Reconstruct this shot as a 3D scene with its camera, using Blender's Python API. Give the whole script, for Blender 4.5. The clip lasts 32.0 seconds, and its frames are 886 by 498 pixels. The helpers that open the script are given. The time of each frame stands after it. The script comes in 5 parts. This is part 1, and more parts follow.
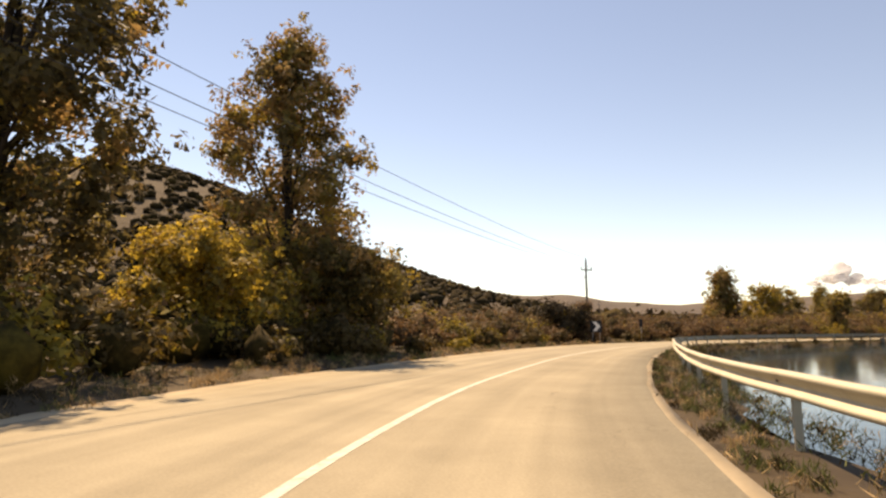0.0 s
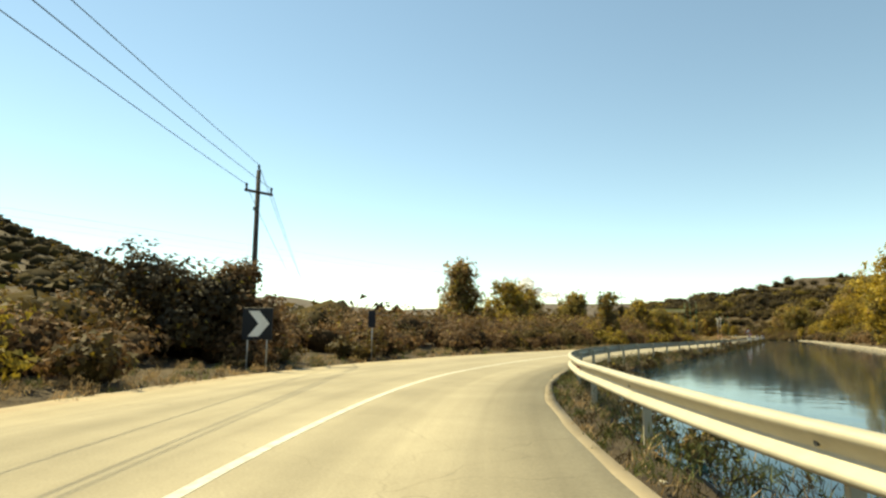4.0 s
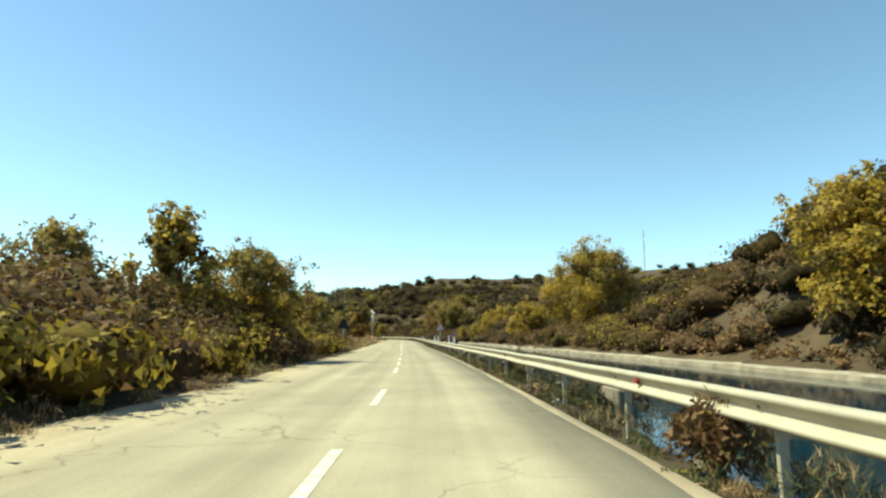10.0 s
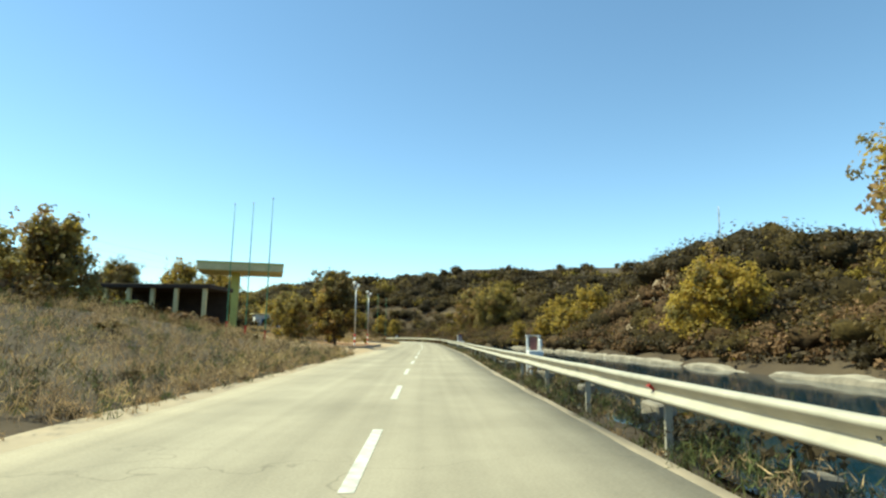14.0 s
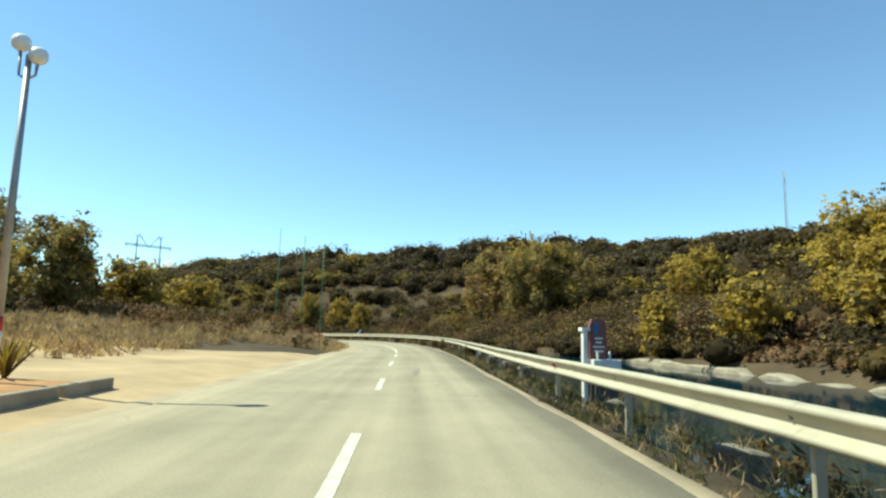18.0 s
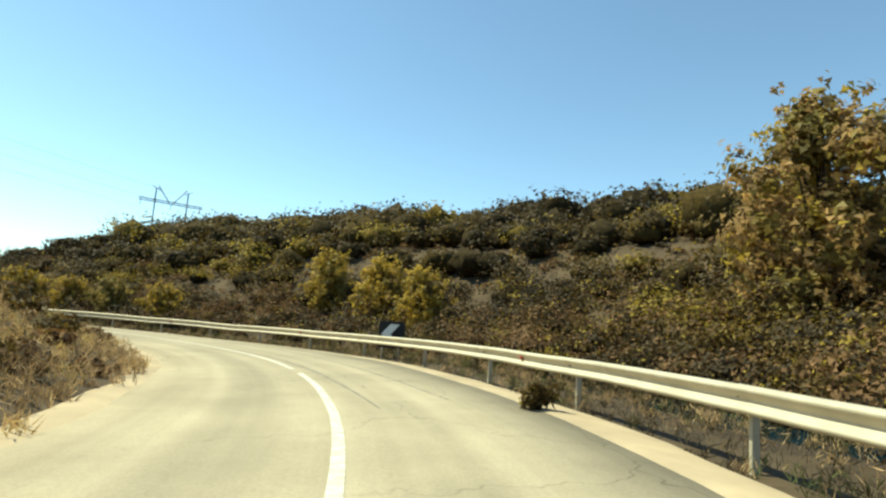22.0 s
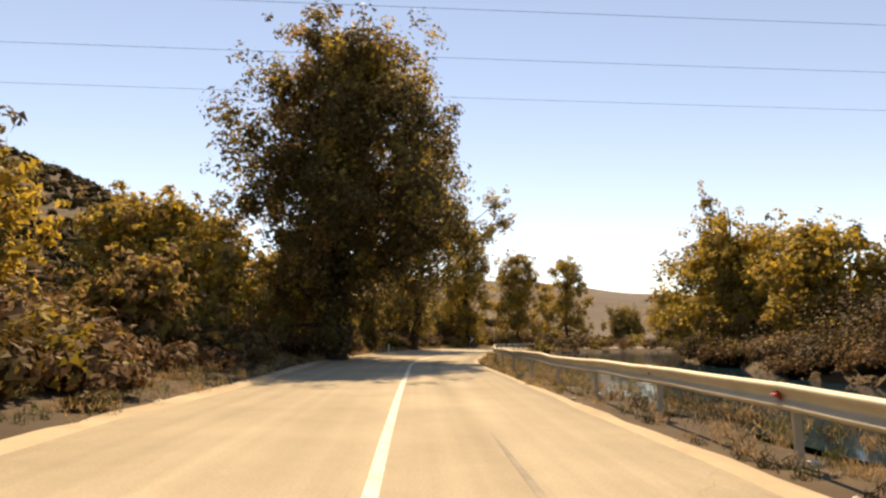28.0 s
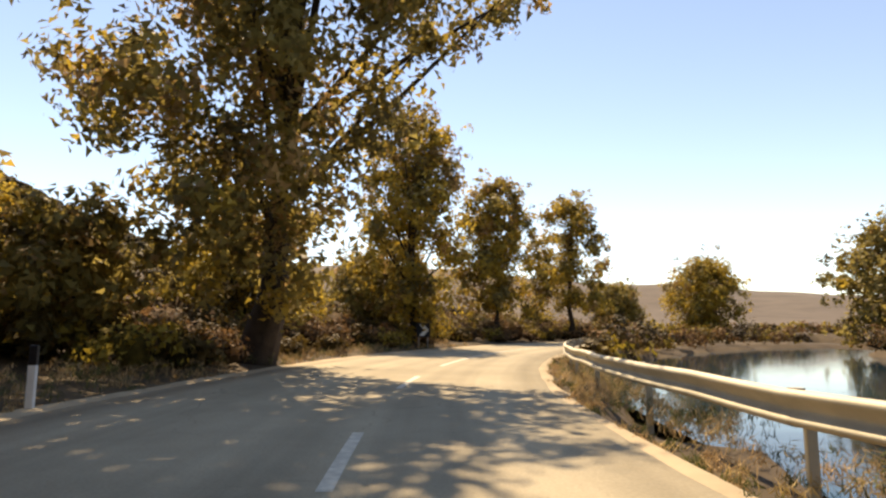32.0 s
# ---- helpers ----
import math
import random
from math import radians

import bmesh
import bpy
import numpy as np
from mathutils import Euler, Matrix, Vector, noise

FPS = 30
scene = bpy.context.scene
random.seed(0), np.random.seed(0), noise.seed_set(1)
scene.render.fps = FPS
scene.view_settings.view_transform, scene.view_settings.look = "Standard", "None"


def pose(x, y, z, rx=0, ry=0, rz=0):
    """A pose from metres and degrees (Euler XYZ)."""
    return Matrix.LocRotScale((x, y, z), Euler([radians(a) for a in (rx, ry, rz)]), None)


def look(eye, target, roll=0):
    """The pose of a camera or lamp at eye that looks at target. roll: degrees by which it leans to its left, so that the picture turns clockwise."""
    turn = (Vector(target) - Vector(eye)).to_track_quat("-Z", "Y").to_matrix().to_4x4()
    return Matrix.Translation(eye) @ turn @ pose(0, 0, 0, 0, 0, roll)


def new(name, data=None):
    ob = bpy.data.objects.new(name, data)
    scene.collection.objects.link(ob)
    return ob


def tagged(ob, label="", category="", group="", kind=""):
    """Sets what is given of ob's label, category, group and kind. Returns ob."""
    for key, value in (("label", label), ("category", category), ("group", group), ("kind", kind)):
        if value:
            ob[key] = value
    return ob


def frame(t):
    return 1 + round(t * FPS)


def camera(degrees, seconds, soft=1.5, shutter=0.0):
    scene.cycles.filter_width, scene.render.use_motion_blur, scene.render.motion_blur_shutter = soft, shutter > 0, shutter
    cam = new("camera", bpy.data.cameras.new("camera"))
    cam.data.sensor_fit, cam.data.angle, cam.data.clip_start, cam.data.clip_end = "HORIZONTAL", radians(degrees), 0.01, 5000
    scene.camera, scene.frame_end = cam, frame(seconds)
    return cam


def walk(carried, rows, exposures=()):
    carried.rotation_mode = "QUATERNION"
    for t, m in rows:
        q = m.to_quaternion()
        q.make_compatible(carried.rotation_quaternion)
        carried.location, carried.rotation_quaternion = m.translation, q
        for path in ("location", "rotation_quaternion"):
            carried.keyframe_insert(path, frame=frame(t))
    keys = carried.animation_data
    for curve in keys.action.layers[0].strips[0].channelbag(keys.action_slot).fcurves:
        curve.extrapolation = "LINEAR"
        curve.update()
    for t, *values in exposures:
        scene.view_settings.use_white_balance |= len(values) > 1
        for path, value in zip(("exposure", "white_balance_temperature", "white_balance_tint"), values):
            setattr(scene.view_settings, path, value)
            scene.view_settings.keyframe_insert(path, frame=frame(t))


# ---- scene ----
PATH = [
    (0.0, pose(0.0, 0.0, 1.2, 97.68, 0.16, 0.1)),
    (0.5, pose(0.5, 5.04, 1.2, 98.09, 0.08, -3.97)),
    (1.0, pose(1.4, 9.96, 1.2, 99.02, -0.8, -9.02)),
    (1.5, pose(2.67, 14.66, 1.2, 98.05, -0.91, -13.84)),
    (2.0, pose(4.2, 19.08, 1.2, 98.74, -0.75, -18.43)),
    (2.5, pose(5.83, 23.24, 1.2, 98.6, -0.33, -21.54)),
    (3.0, pose(7.44, 27.19, 1.2, 98.18, -0.25, -22.82)),
    (3.5, pose(9.01, 30.96, 1.2, 98.04, -0.29, -23.97)),
    (4.0, pose(10.62, 34.63, 1.2, 98.04, -0.23, -25.68)),
    (4.5, pose(12.37, 38.28, 1.2, 98.6, -0.34, -27.75)),
    (5.0, pose(14.37, 42.03, 1.2, 99.54, -0.09, -29.82)),
    (5.5, pose(16.84, 45.95, 1.2, 99.05, -0.54, -34.55)),
    (6.0, pose(19.98, 50.0, 1.2, 98.83, 0.01, -39.95)),
    (6.5, pose(23.82, 54.09, 1.2, 98.76, -0.5, -44.81)),
    (7.0, pose(28.32, 58.17, 1.2, 98.26, -0.84, -48.65)),
    (7.5, pose(33.35, 62.23, 1.2, 98.73, -1.11, -51.3)),
    (8.0, pose(38.71, 66.25, 1.2, 98.86, -1.17, -52.95)),
    (8.5, pose(44.25, 70.18, 1.2, 99.12, -1.33, -54.89)),
    (9.0, pose(49.9, 73.98, 1.2, 98.27, -1.24, -56.92)),
    (9.5, pose(55.59, 77.67, 1.2, 99.3, -0.91, -58.07)),
    (10.0, pose(61.3, 81.37, 1.2, 98.23, -0.47, -58.31)),
    (10.5, pose(67.04, 85.16, 1.2, 97.86, -0.63, -57.99)),
    (11.0, pose(72.84, 89.08, 1.2, 98.35, -0.74, -57.55)),
    (11.5, pose(78.72, 93.1, 1.2, 98.01, -0.75, -57.4)),
    (12.0, pose(84.66, 97.22, 1.2, 98.15, -0.19, -57.2)),
    (12.5, pose(90.62, 101.44, 1.2, 99.09, -0.52, -56.61)),
    (13.0, pose(96.56, 105.73, 1.2, 98.5, -0.69, -56.39)),
    (13.5, pose(102.51, 110.06, 1.2, 98.16, -0.42, -56.32)),
    (14.0, pose(108.48, 114.41, 1.2, 98.25, -0.77, -56.13)),
    (14.5, pose(114.51, 118.76, 1.2, 97.83, -0.79, -56.54)),
    (15.0, pose(120.59, 123.09, 1.2, 98.05, -0.61, -56.3)),
    (15.5, pose(126.69, 127.42, 1.2, 98.22, -0.49, -56.41)),
    (16.0, pose(132.83, 131.69, 1.2, 98.49, -0.41, -56.97)),
    (16.5, pose(138.99, 135.91, 1.2, 98.88, -0.36, -57.52)),
    (17.0, pose(145.1, 140.12, 1.2, 97.53, -0.56, -57.04)),
    (17.5, pose(151.06, 144.35, 1.2, 97.52, -0.77, -56.68)),
    (18.0, pose(156.87, 148.51, 1.2, 97.86, -1.06, -57.12)),
    (18.5, pose(162.57, 152.55, 1.2, 98.13, -0.47, -57.54)),
    (19.0, pose(168.11, 156.48, 1.2, 97.28, -0.08, -57.43)),
    (19.5, pose(173.45, 160.32, 1.2, 97.84, -0.69, -57.04)),
    (20.0, pose(178.56, 164.08, 1.2, 97.92, -1.08, -56.86)),
    (20.5, pose(183.48, 167.81, 1.2, 97.27, -2.5, -56.32)),
    (21.0, pose(188.24, 171.62, 1.2, 97.23, -4.07, -55.06)),
    (21.5, pose(192.75, 175.58, 1.2, 97.55, -4.09, -52.63)),
    (22.0, pose(196.82, 179.72, 1.2, 97.72, -4.23, -48.1)),
    (22.5, pose(200.3, 183.92, 1.2, 97.95, -4.22, -43.06)),
    (23.0, pose(203.19, 188.04, 1.2, 98.09, -3.62, -38.16)),
    (23.5, pose(205.49, 192.12, 1.2, 96.7, -3.11, -31.09)),
    (24.0, pose(207.11, 196.23, 1.2, 97.16, -2.45, -22.27)),
    (24.5, pose(208.07, 200.37, 1.2, 96.88, -2.55, -12.91)),
    (25.0, pose(208.51, 204.52, 1.2, 98.96, -2.6, -6.51)),
    (25.5, pose(208.53, 208.7, 1.2, 98.25, -3.3, -0.73)),
    (26.0, pose(208.07, 212.91, 1.2, 98.62, -2.34, 5.64)),
    (26.5, pose(207.08, 217.18, 1.2, 100.43, -1.6, 12.51)),
    (27.0, pose(205.58, 221.47, 1.2, 99.17, -0.72, 18.89)),
    (27.5, pose(203.68, 225.79, 1.2, 98.38, -0.6, 22.44)),
    (28.0, pose(201.61, 230.21, 1.2, 98.36, -0.63, 23.51)),
    (28.5, pose(199.48, 234.76, 1.2, 99.11, -0.87, 22.83)),
    (29.0, pose(197.36, 239.43, 1.2, 99.15, -0.87, 22.28)),
    (29.5, pose(195.21, 244.15, 1.2, 98.65, -0.42, 22.26)),
    (30.0, pose(193.03, 248.89, 1.2, 99.29, -0.15, 22.86)),
    (30.5, pose(190.85, 253.64, 1.2, 98.63, 0.1, 22.75)),
    (31.0, pose(188.79, 258.51, 1.2, 98.91, -0.15, 20.81)),
    (31.5, pose(186.92, 263.52, 1.2, 97.85, -0.4, 18.6)),
    (32.0, pose(185.27, 268.68, 1.2, 97.4, -0.25, 16.36)),
]
# seconds, stops, kelvin, tint
LIGHT = ((0.0, 0.79, 10400, 21), (1.0, 0.79, 10400, 17), (2.5, 0.89, 9700, -2), (5.0, 0.92, 9000, -9), (6.5, 0.90, 7650, -14), (9.0, 0.93, 7350, -15), (11.0, 0.90, 7050, -14), (14.0, 0.87, 6650, -14), (17.0, 0.90, 7150, -13), (18.0, 0.82, 6500, -14), (19.0, 0.84, 6950, -13), (20.0, 0.90, 7150, -13), (23.0, 0.92, 7650, -11), (25.0, 0.81, 9800, 19), (28.5, 0.91, 10200, 19), (29.0, 1.03, 10200, 19), (30.0, 1.07, 10100, 18), (31.0, 1.05, 9900, 18), (32.0, 1.05, 9100, 16))
cam = camera(72.52, 32.0, soft=2.4)
walk(cam, PATH, exposures=LIGHT)

# ---- sky and sun ----
SUN_DIR = Vector((-0.47, 0.88, 1.36)).normalized()
world = bpy.data.worlds.new("sky")
scene.world = world
world.use_nodes = True
wn = world.node_tree
sky = wn.nodes.new("ShaderNodeTexSky")
sky.sky_type = "NISHITA"
sky.sun_disc = False
sky.sun_elevation = math.asin(SUN_DIR.z)
sky.sun_rotation = math.atan2(SUN_DIR.x, SUN_DIR.y)
sky.air_density, sky.dust_density, sky.ozone_density = 0.85, 0.0, 3.0
wn.links.new(sky.outputs[0], wn.nodes["Background"].inputs[0])
wn.nodes["Background"].inputs[1].default_value = 0.13
sun_data = bpy.data.lights.new("sun", "SUN")
sun_data.energy, sun_data.angle, sun_data.color = 4.2, radians(0.55), (1.0, 0.93, 0.80)
sun = new("sun", sun_data)
sun.matrix_world = look(SUN_DIR * 200, (0, 0, 0))


# ---- materials ----
def material(name, colour, rough=0.8, metal=0.0, spread=0.25, scale=4.0, bump=0.0, bump_scale=None, second=None, per_object=0.0, per_island=0.0,
             through_light=0.0, spec=0.3, coords="Object"):
    m = bpy.data.materials.new(name)
    m.use_nodes = True
    nt = m.node_tree
    b = nt.nodes["Principled BSDF"]
    b.inputs["Roughness"].default_value = rough
    b.inputs["Metallic"].default_value = metal
    b.inputs["Specular IOR Level"].default_value = spec
    co = nt.nodes.new("ShaderNodeTexCoord")
    big = nt.nodes.new("ShaderNodeTexNoise")
    big.inputs["Scale"].default_value = scale
    big.inputs["Detail"].default_value = 6.0
    big.inputs["Roughness"].default_value = 0.65
    nt.links.new(co.outputs[coords], big.inputs["Vector"])
    ramp = nt.nodes.new("ShaderNodeValToRGB")
    ramp.color_ramp.elements[0].position, ramp.color_ramp.elements[1].position = 0.3, 0.72
    lo = [c * (1 - spread) for c in colour]
    hi = second or [min(1, c * (1 + spread)) for c in colour]
    ramp.color_ramp.elements[0].color, ramp.color_ramp.elements[1].color = (*lo, 1), (*hi, 1)
    nt.links.new(big.outputs["Fac"], ramp.inputs[0])
    out = ramp.outputs[0]
    for amount, kind in ((per_object, "ob"), (per_island, "is")):
        if amount:
            if kind == "ob":
                src = nt.nodes.new("ShaderNodeObjectInfo").outputs["Random"]
            else:
                src = nt.nodes.new("ShaderNodeNewGeometry").outputs["Random Per Island"]
            mr = nt.nodes.new("ShaderNodeMapRange")
            mr.inputs["To Min"].default_value, mr.inputs["To Max"].default_value = 1 - amount, 1 + amount
            nt.links.new(src, mr.inputs["Value"])
            hs = nt.nodes.new("ShaderNodeHueSaturation")
            nt.links.new(mr.outputs[0], hs.inputs["Value"])
            nt.links.new(out, hs.inputs["Color"])
            out = hs.outputs[0]
    nt.links.new(out, b.inputs["Base Color"])
    if bump:
        fine = nt.nodes.new("ShaderNodeTexNoise")
        fine.inputs["Scale"].default_value = bump_scale or scale * 12
        fine.inputs["Detail"].default_value = 4.0
        nt.links.new(co.outputs[coords], fine.inputs["Vector"])
        bp = nt.nodes.new("ShaderNodeBump")
        bp.inputs["Strength"].default_value = bump
        bp.inputs["Distance"].default_value = 0.02
        nt.links.new(fine.outputs["Fac"], bp.inputs["Height"])
        nt.links.new(bp.outputs[0], b.inputs["Normal"])
    if through_light:
        tr = nt.nodes.new("ShaderNodeBsdfTranslucent")
        nt.links.new(out, tr.inputs[0])
        mix = nt.nodes.new("ShaderNodeMixShader")
        mix.inputs[0].default_value = through_light
        nt.links.new(b.outputs[0], mix.inputs[1])
        nt.links.new(tr.outputs[0], mix.inputs[2])
        nt.links.new(mix.outputs[0], nt.nodes["Material Output"].inputs[0])
    return m


asphalt = material("asphalt", (0.345, 0.295, 0.207), 0.92, spread=0.16, scale=0.35, bump=0.25, bump_scale=60, spec=0.15)
paint = material("road_paint", (0.58, 0.54, 0.44), 0.7, spread=0.35, scale=5.0, bump=0.1)
soil = material("dry_soil", (0.078, 0.051, 0.028), 0.95, spread=0.45, scale=0.22, bump=0.5, bump_scale=6, second=(0.110, 0.078, 0.042))
sand = material("pale_sand", (0.40, 0.315, 0.205), 0.95, spread=0.2, scale=0.6, bump=0.3, bump_scale=9)
stained = material("stained_concrete", (0.21, 0.175, 0.125), 0.9, spread=0.5, scale=0.9, bump=0.4, bump_scale=10)
rock = material("tan_rock", (0.25, 0.185, 0.115), 0.95, spread=0.5, scale=0.5, bump=0.6, bump_scale=5)
concrete = material("old_concrete", (0.31, 0.265, 0.195), 0.9, spread=0.35, scale=0.8, bump=0.3, bump_scale=14)
galvanised = material("galvanised_steel", (0.48, 0.43, 0.32), 0.66, 0.42, spread=0.14, scale=2.0, bump=0.05, spec=0.5)
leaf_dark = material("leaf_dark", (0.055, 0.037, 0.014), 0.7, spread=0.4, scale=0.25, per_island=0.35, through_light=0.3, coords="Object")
leaf_olive = material("leaf_olive", (0.112, 0.073, 0.020), 0.7, spread=0.4, scale=0.2, per_island=0.32, through_light=0.35)
leaf_yellow = material("leaf_yellow", (0.30, 0.215, 0.034), 0.7, spread=0.3, scale=0.3, per_island=0.3, through_light=0.4)
leaf_dry = material("leaf_dry", (0.185, 0.104, 0.046), 0.8, spread=0.35, scale=0.3, per_island=0.32, through_light=0.3)
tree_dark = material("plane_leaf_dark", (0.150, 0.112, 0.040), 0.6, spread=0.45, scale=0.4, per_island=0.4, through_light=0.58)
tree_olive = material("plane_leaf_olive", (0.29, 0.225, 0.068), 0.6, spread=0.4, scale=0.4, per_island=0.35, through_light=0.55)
tree_gold = material("plane_leaf_gold", (0.46, 0.32, 0.056), 0.65, spread=0.3, scale=0.4, per_island=0.3, through_light=0.55)
tree_rust = material("plane_leaf_rust", (0.37, 0.235, 0.092), 0.7, spread=0.35, scale=0.4, per_island=0.35, through_light=0.5)
weed_green = material("weed_green", (0.105, 0.115, 0.034), 0.75, spread=0.35, scale=0.5, per_island=0.4, through_light=0.3)
straw_gold = material("straw_gold", (0.50, 0.36, 0.155), 0.8, spread=0.3, scale=0.5, per_island=0.35, through_light=0.3)
straw = material("straw", (0.42, 0.285, 0.145), 0.85, spread=0.35, scale=0.5, per_island=0.4, through_light=0.3)
bark = material("bark", (0.042, 0.031, 0.022), 0.95, spread=0.4, scale=3.0, bump=0.8, bump_scale=18)
stone = material("roadside_stone", (0.50, 0.44, 0.34), 0.9, spread=0.3, scale=2.5, bump=0.4, per_object=0.25)
far_hill_mat = material("far_dry_hillside", (0.115, 0.088, 0.066), 0.95, spread=0.3, scale=0.02, second=(0.135, 0.105, 0.078))



def wear_road(m):
    """Wheel tracks along the lanes, cracks and patched spots for the asphalt."""
    nt = m.node_tree
    b = nt.nodes["Principled BSDF"]
    base = b.inputs["Base Color"].links[0].from_socket

    def node(kind, **values):
        n = nt.nodes.new(kind)
        for k, v in values.items():
            n.inputs[k].default_value = v
        return n

    def calc(op, a, c):
        n = nt.nodes.new("ShaderNodeMath")
        n.operation = op
        for i, v in enumerate((a, c)):
            if isinstance(v, (int, float)):
                n.inputs[i].default_value = v
            else:
                nt.links.new(v, n.inputs[i])
        return n.outputs[0]

    def span01(v, a, c, lo, hi):
        n = node("ShaderNodeMapRange", **{"From Min": a, "From Max": c, "To Min": lo, "To Max": hi})
        nt.links.new(v, n.inputs["Value"])
        return n.outputs[0]

    uv = nt.nodes.new("ShaderNodeUVMap")
    uv.uv_map = "lane"
    sep = nt.nodes.new("ShaderNodeSeparateXYZ")
    nt.links.new(uv.outputs[0], sep.inputs[0])
    co = nt.nodes.new("ShaderNodeTexCoord")
    # long streaks along the lane
    mp = node("ShaderNodeMapping", Scale=(0.03, 2.2, 1.0))
    nt.links.new(uv.outputs[0], mp.inputs["Vector"])
    streak = node("ShaderNodeTexNoise", Scale=1.0, Detail=5.0)
    nt.links.new(mp.outputs[0], streak.inputs["Vector"])
    tone = span01(streak.outputs["Fac"], 0.3, 0.7, 0.86, 1.1)
    track = calc("COSINE", calc("MULTIPLY", sep.outputs[1], 3.6), 0.0)
    tone = calc("MULTIPLY", tone, span01(track, -1.0, 1.0, 0.95, 1.04))
    # cracks
    wob = node("ShaderNodeTexNoise", Scale=0.9, Detail=3.0)
    nt.links.new(co.outputs["Object"], wob.inputs["Vector"])
    mixv = nt.nodes.new("ShaderNodeVectorMath")
    mixv.operation = "MULTIPLY_ADD"
    mixv.inputs[1].default_value = (1.4, 1.4, 1.4)
    nt.links.new(wob.outputs["Color"], mixv.inputs[0])
    nt.links.new(co.outputs["Object"], mixv.inputs[2])
    vor = node("ShaderNodeTexVoronoi", Scale=0.33)
    vor.feature = "DISTANCE_TO_EDGE"
    nt.links.new(mixv.outputs[0], vor.inputs["Vector"])
    where = node("ShaderNodeTexNoise", Scale=0.11, Detail=2.0)
    nt.links.new(co.outputs["Object"], where.inputs["Vector"])
    crack = calc("MULTIPLY", span01(vor.outputs["Distance"], 0.0, 0.006, 1.0, 0.0), span01(where.outputs["Fac"], 0.48, 0.60, 0.0, 0.4))
    tone = calc("MULTIPLY", tone, calc("SUBTRACT", 1.0, crack))
    # grit
    grit = node("ShaderNodeTexNoise", Scale=34.0, Detail=3.0)
    nt.links.new(co.outputs["Object"], grit.inputs["Vector"])
    tone = calc("MULTIPLY", tone, span01(grit.outputs["Fac"], 0.3, 0.7, 0.9, 1.1))
    hs = nt.nodes.new("ShaderNodeHueSaturation")
    nt.links.new(base, hs.inputs["Color"])
    nt.links.new(tone, hs.inputs["Value"])
    nt.links.new(hs.outputs[0], b.inputs["Base Color"])


wear_road(asphalt)

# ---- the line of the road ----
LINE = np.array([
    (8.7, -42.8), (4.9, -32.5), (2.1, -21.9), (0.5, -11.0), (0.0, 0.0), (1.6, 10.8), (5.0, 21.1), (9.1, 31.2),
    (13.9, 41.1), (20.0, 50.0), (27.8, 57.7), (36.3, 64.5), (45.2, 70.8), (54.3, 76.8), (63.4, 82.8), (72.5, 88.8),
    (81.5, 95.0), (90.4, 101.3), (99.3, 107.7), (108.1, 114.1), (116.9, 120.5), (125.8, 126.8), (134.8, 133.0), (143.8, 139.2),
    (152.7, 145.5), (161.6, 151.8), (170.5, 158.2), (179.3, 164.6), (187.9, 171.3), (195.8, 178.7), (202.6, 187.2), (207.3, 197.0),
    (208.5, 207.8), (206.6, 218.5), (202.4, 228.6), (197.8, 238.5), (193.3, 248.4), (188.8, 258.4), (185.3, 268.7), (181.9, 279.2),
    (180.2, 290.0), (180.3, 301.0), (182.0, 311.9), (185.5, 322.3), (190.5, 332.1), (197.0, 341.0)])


def smooth_line(p, step=1.0):
    a = np.vstack([2 * p[0] - p[1], p, 2 * p[-1] - p[-2]])
    out = []
    for i in range(1, len(a) - 2):
        for u in np.linspace(0, 1, 24, endpoint=False):
            out.append(0.5 * (2 * a[i] + (a[i + 1] - a[i - 1]) * u + (2 * a[i - 1] - 5 * a[i] + 4 * a[i + 1] - a[i + 2]) * u * u
                              + (3 * a[i] - a[i - 1] - 3 * a[i + 1] + a[i + 2]) * u ** 3))
    out.append(p[-1])
    out = np.array(out)
    run = np.concatenate([[0], np.cumsum(np.hypot(*np.diff(out, axis=0).T))])
    k = np.arange(0, run[-1], step)
    return np.stack([np.interp(k, run, out[:, 0]), np.interp(k, run, out[:, 1])], 1)


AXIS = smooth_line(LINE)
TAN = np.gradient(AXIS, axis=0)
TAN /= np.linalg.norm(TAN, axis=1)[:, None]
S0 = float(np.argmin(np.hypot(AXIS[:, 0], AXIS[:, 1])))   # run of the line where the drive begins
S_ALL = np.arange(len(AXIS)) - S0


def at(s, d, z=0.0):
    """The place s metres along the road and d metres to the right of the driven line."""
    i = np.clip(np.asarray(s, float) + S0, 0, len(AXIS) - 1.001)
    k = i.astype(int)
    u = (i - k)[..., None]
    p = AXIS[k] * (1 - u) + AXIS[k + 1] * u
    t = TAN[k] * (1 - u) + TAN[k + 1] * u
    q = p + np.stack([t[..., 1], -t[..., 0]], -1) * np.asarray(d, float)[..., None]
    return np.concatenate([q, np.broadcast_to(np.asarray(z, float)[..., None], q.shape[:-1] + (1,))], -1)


def spot(s, d, z=0.0):
    return Vector(at(np.array(float(s)), np.array(float(d)), np.array(float(z))))


def heading(s):
    t = TAN[int(np.clip(round(s + S0), 0, len(AXIS) - 1))]
    return math.degrees(math.atan2(-t[0], t[1]))


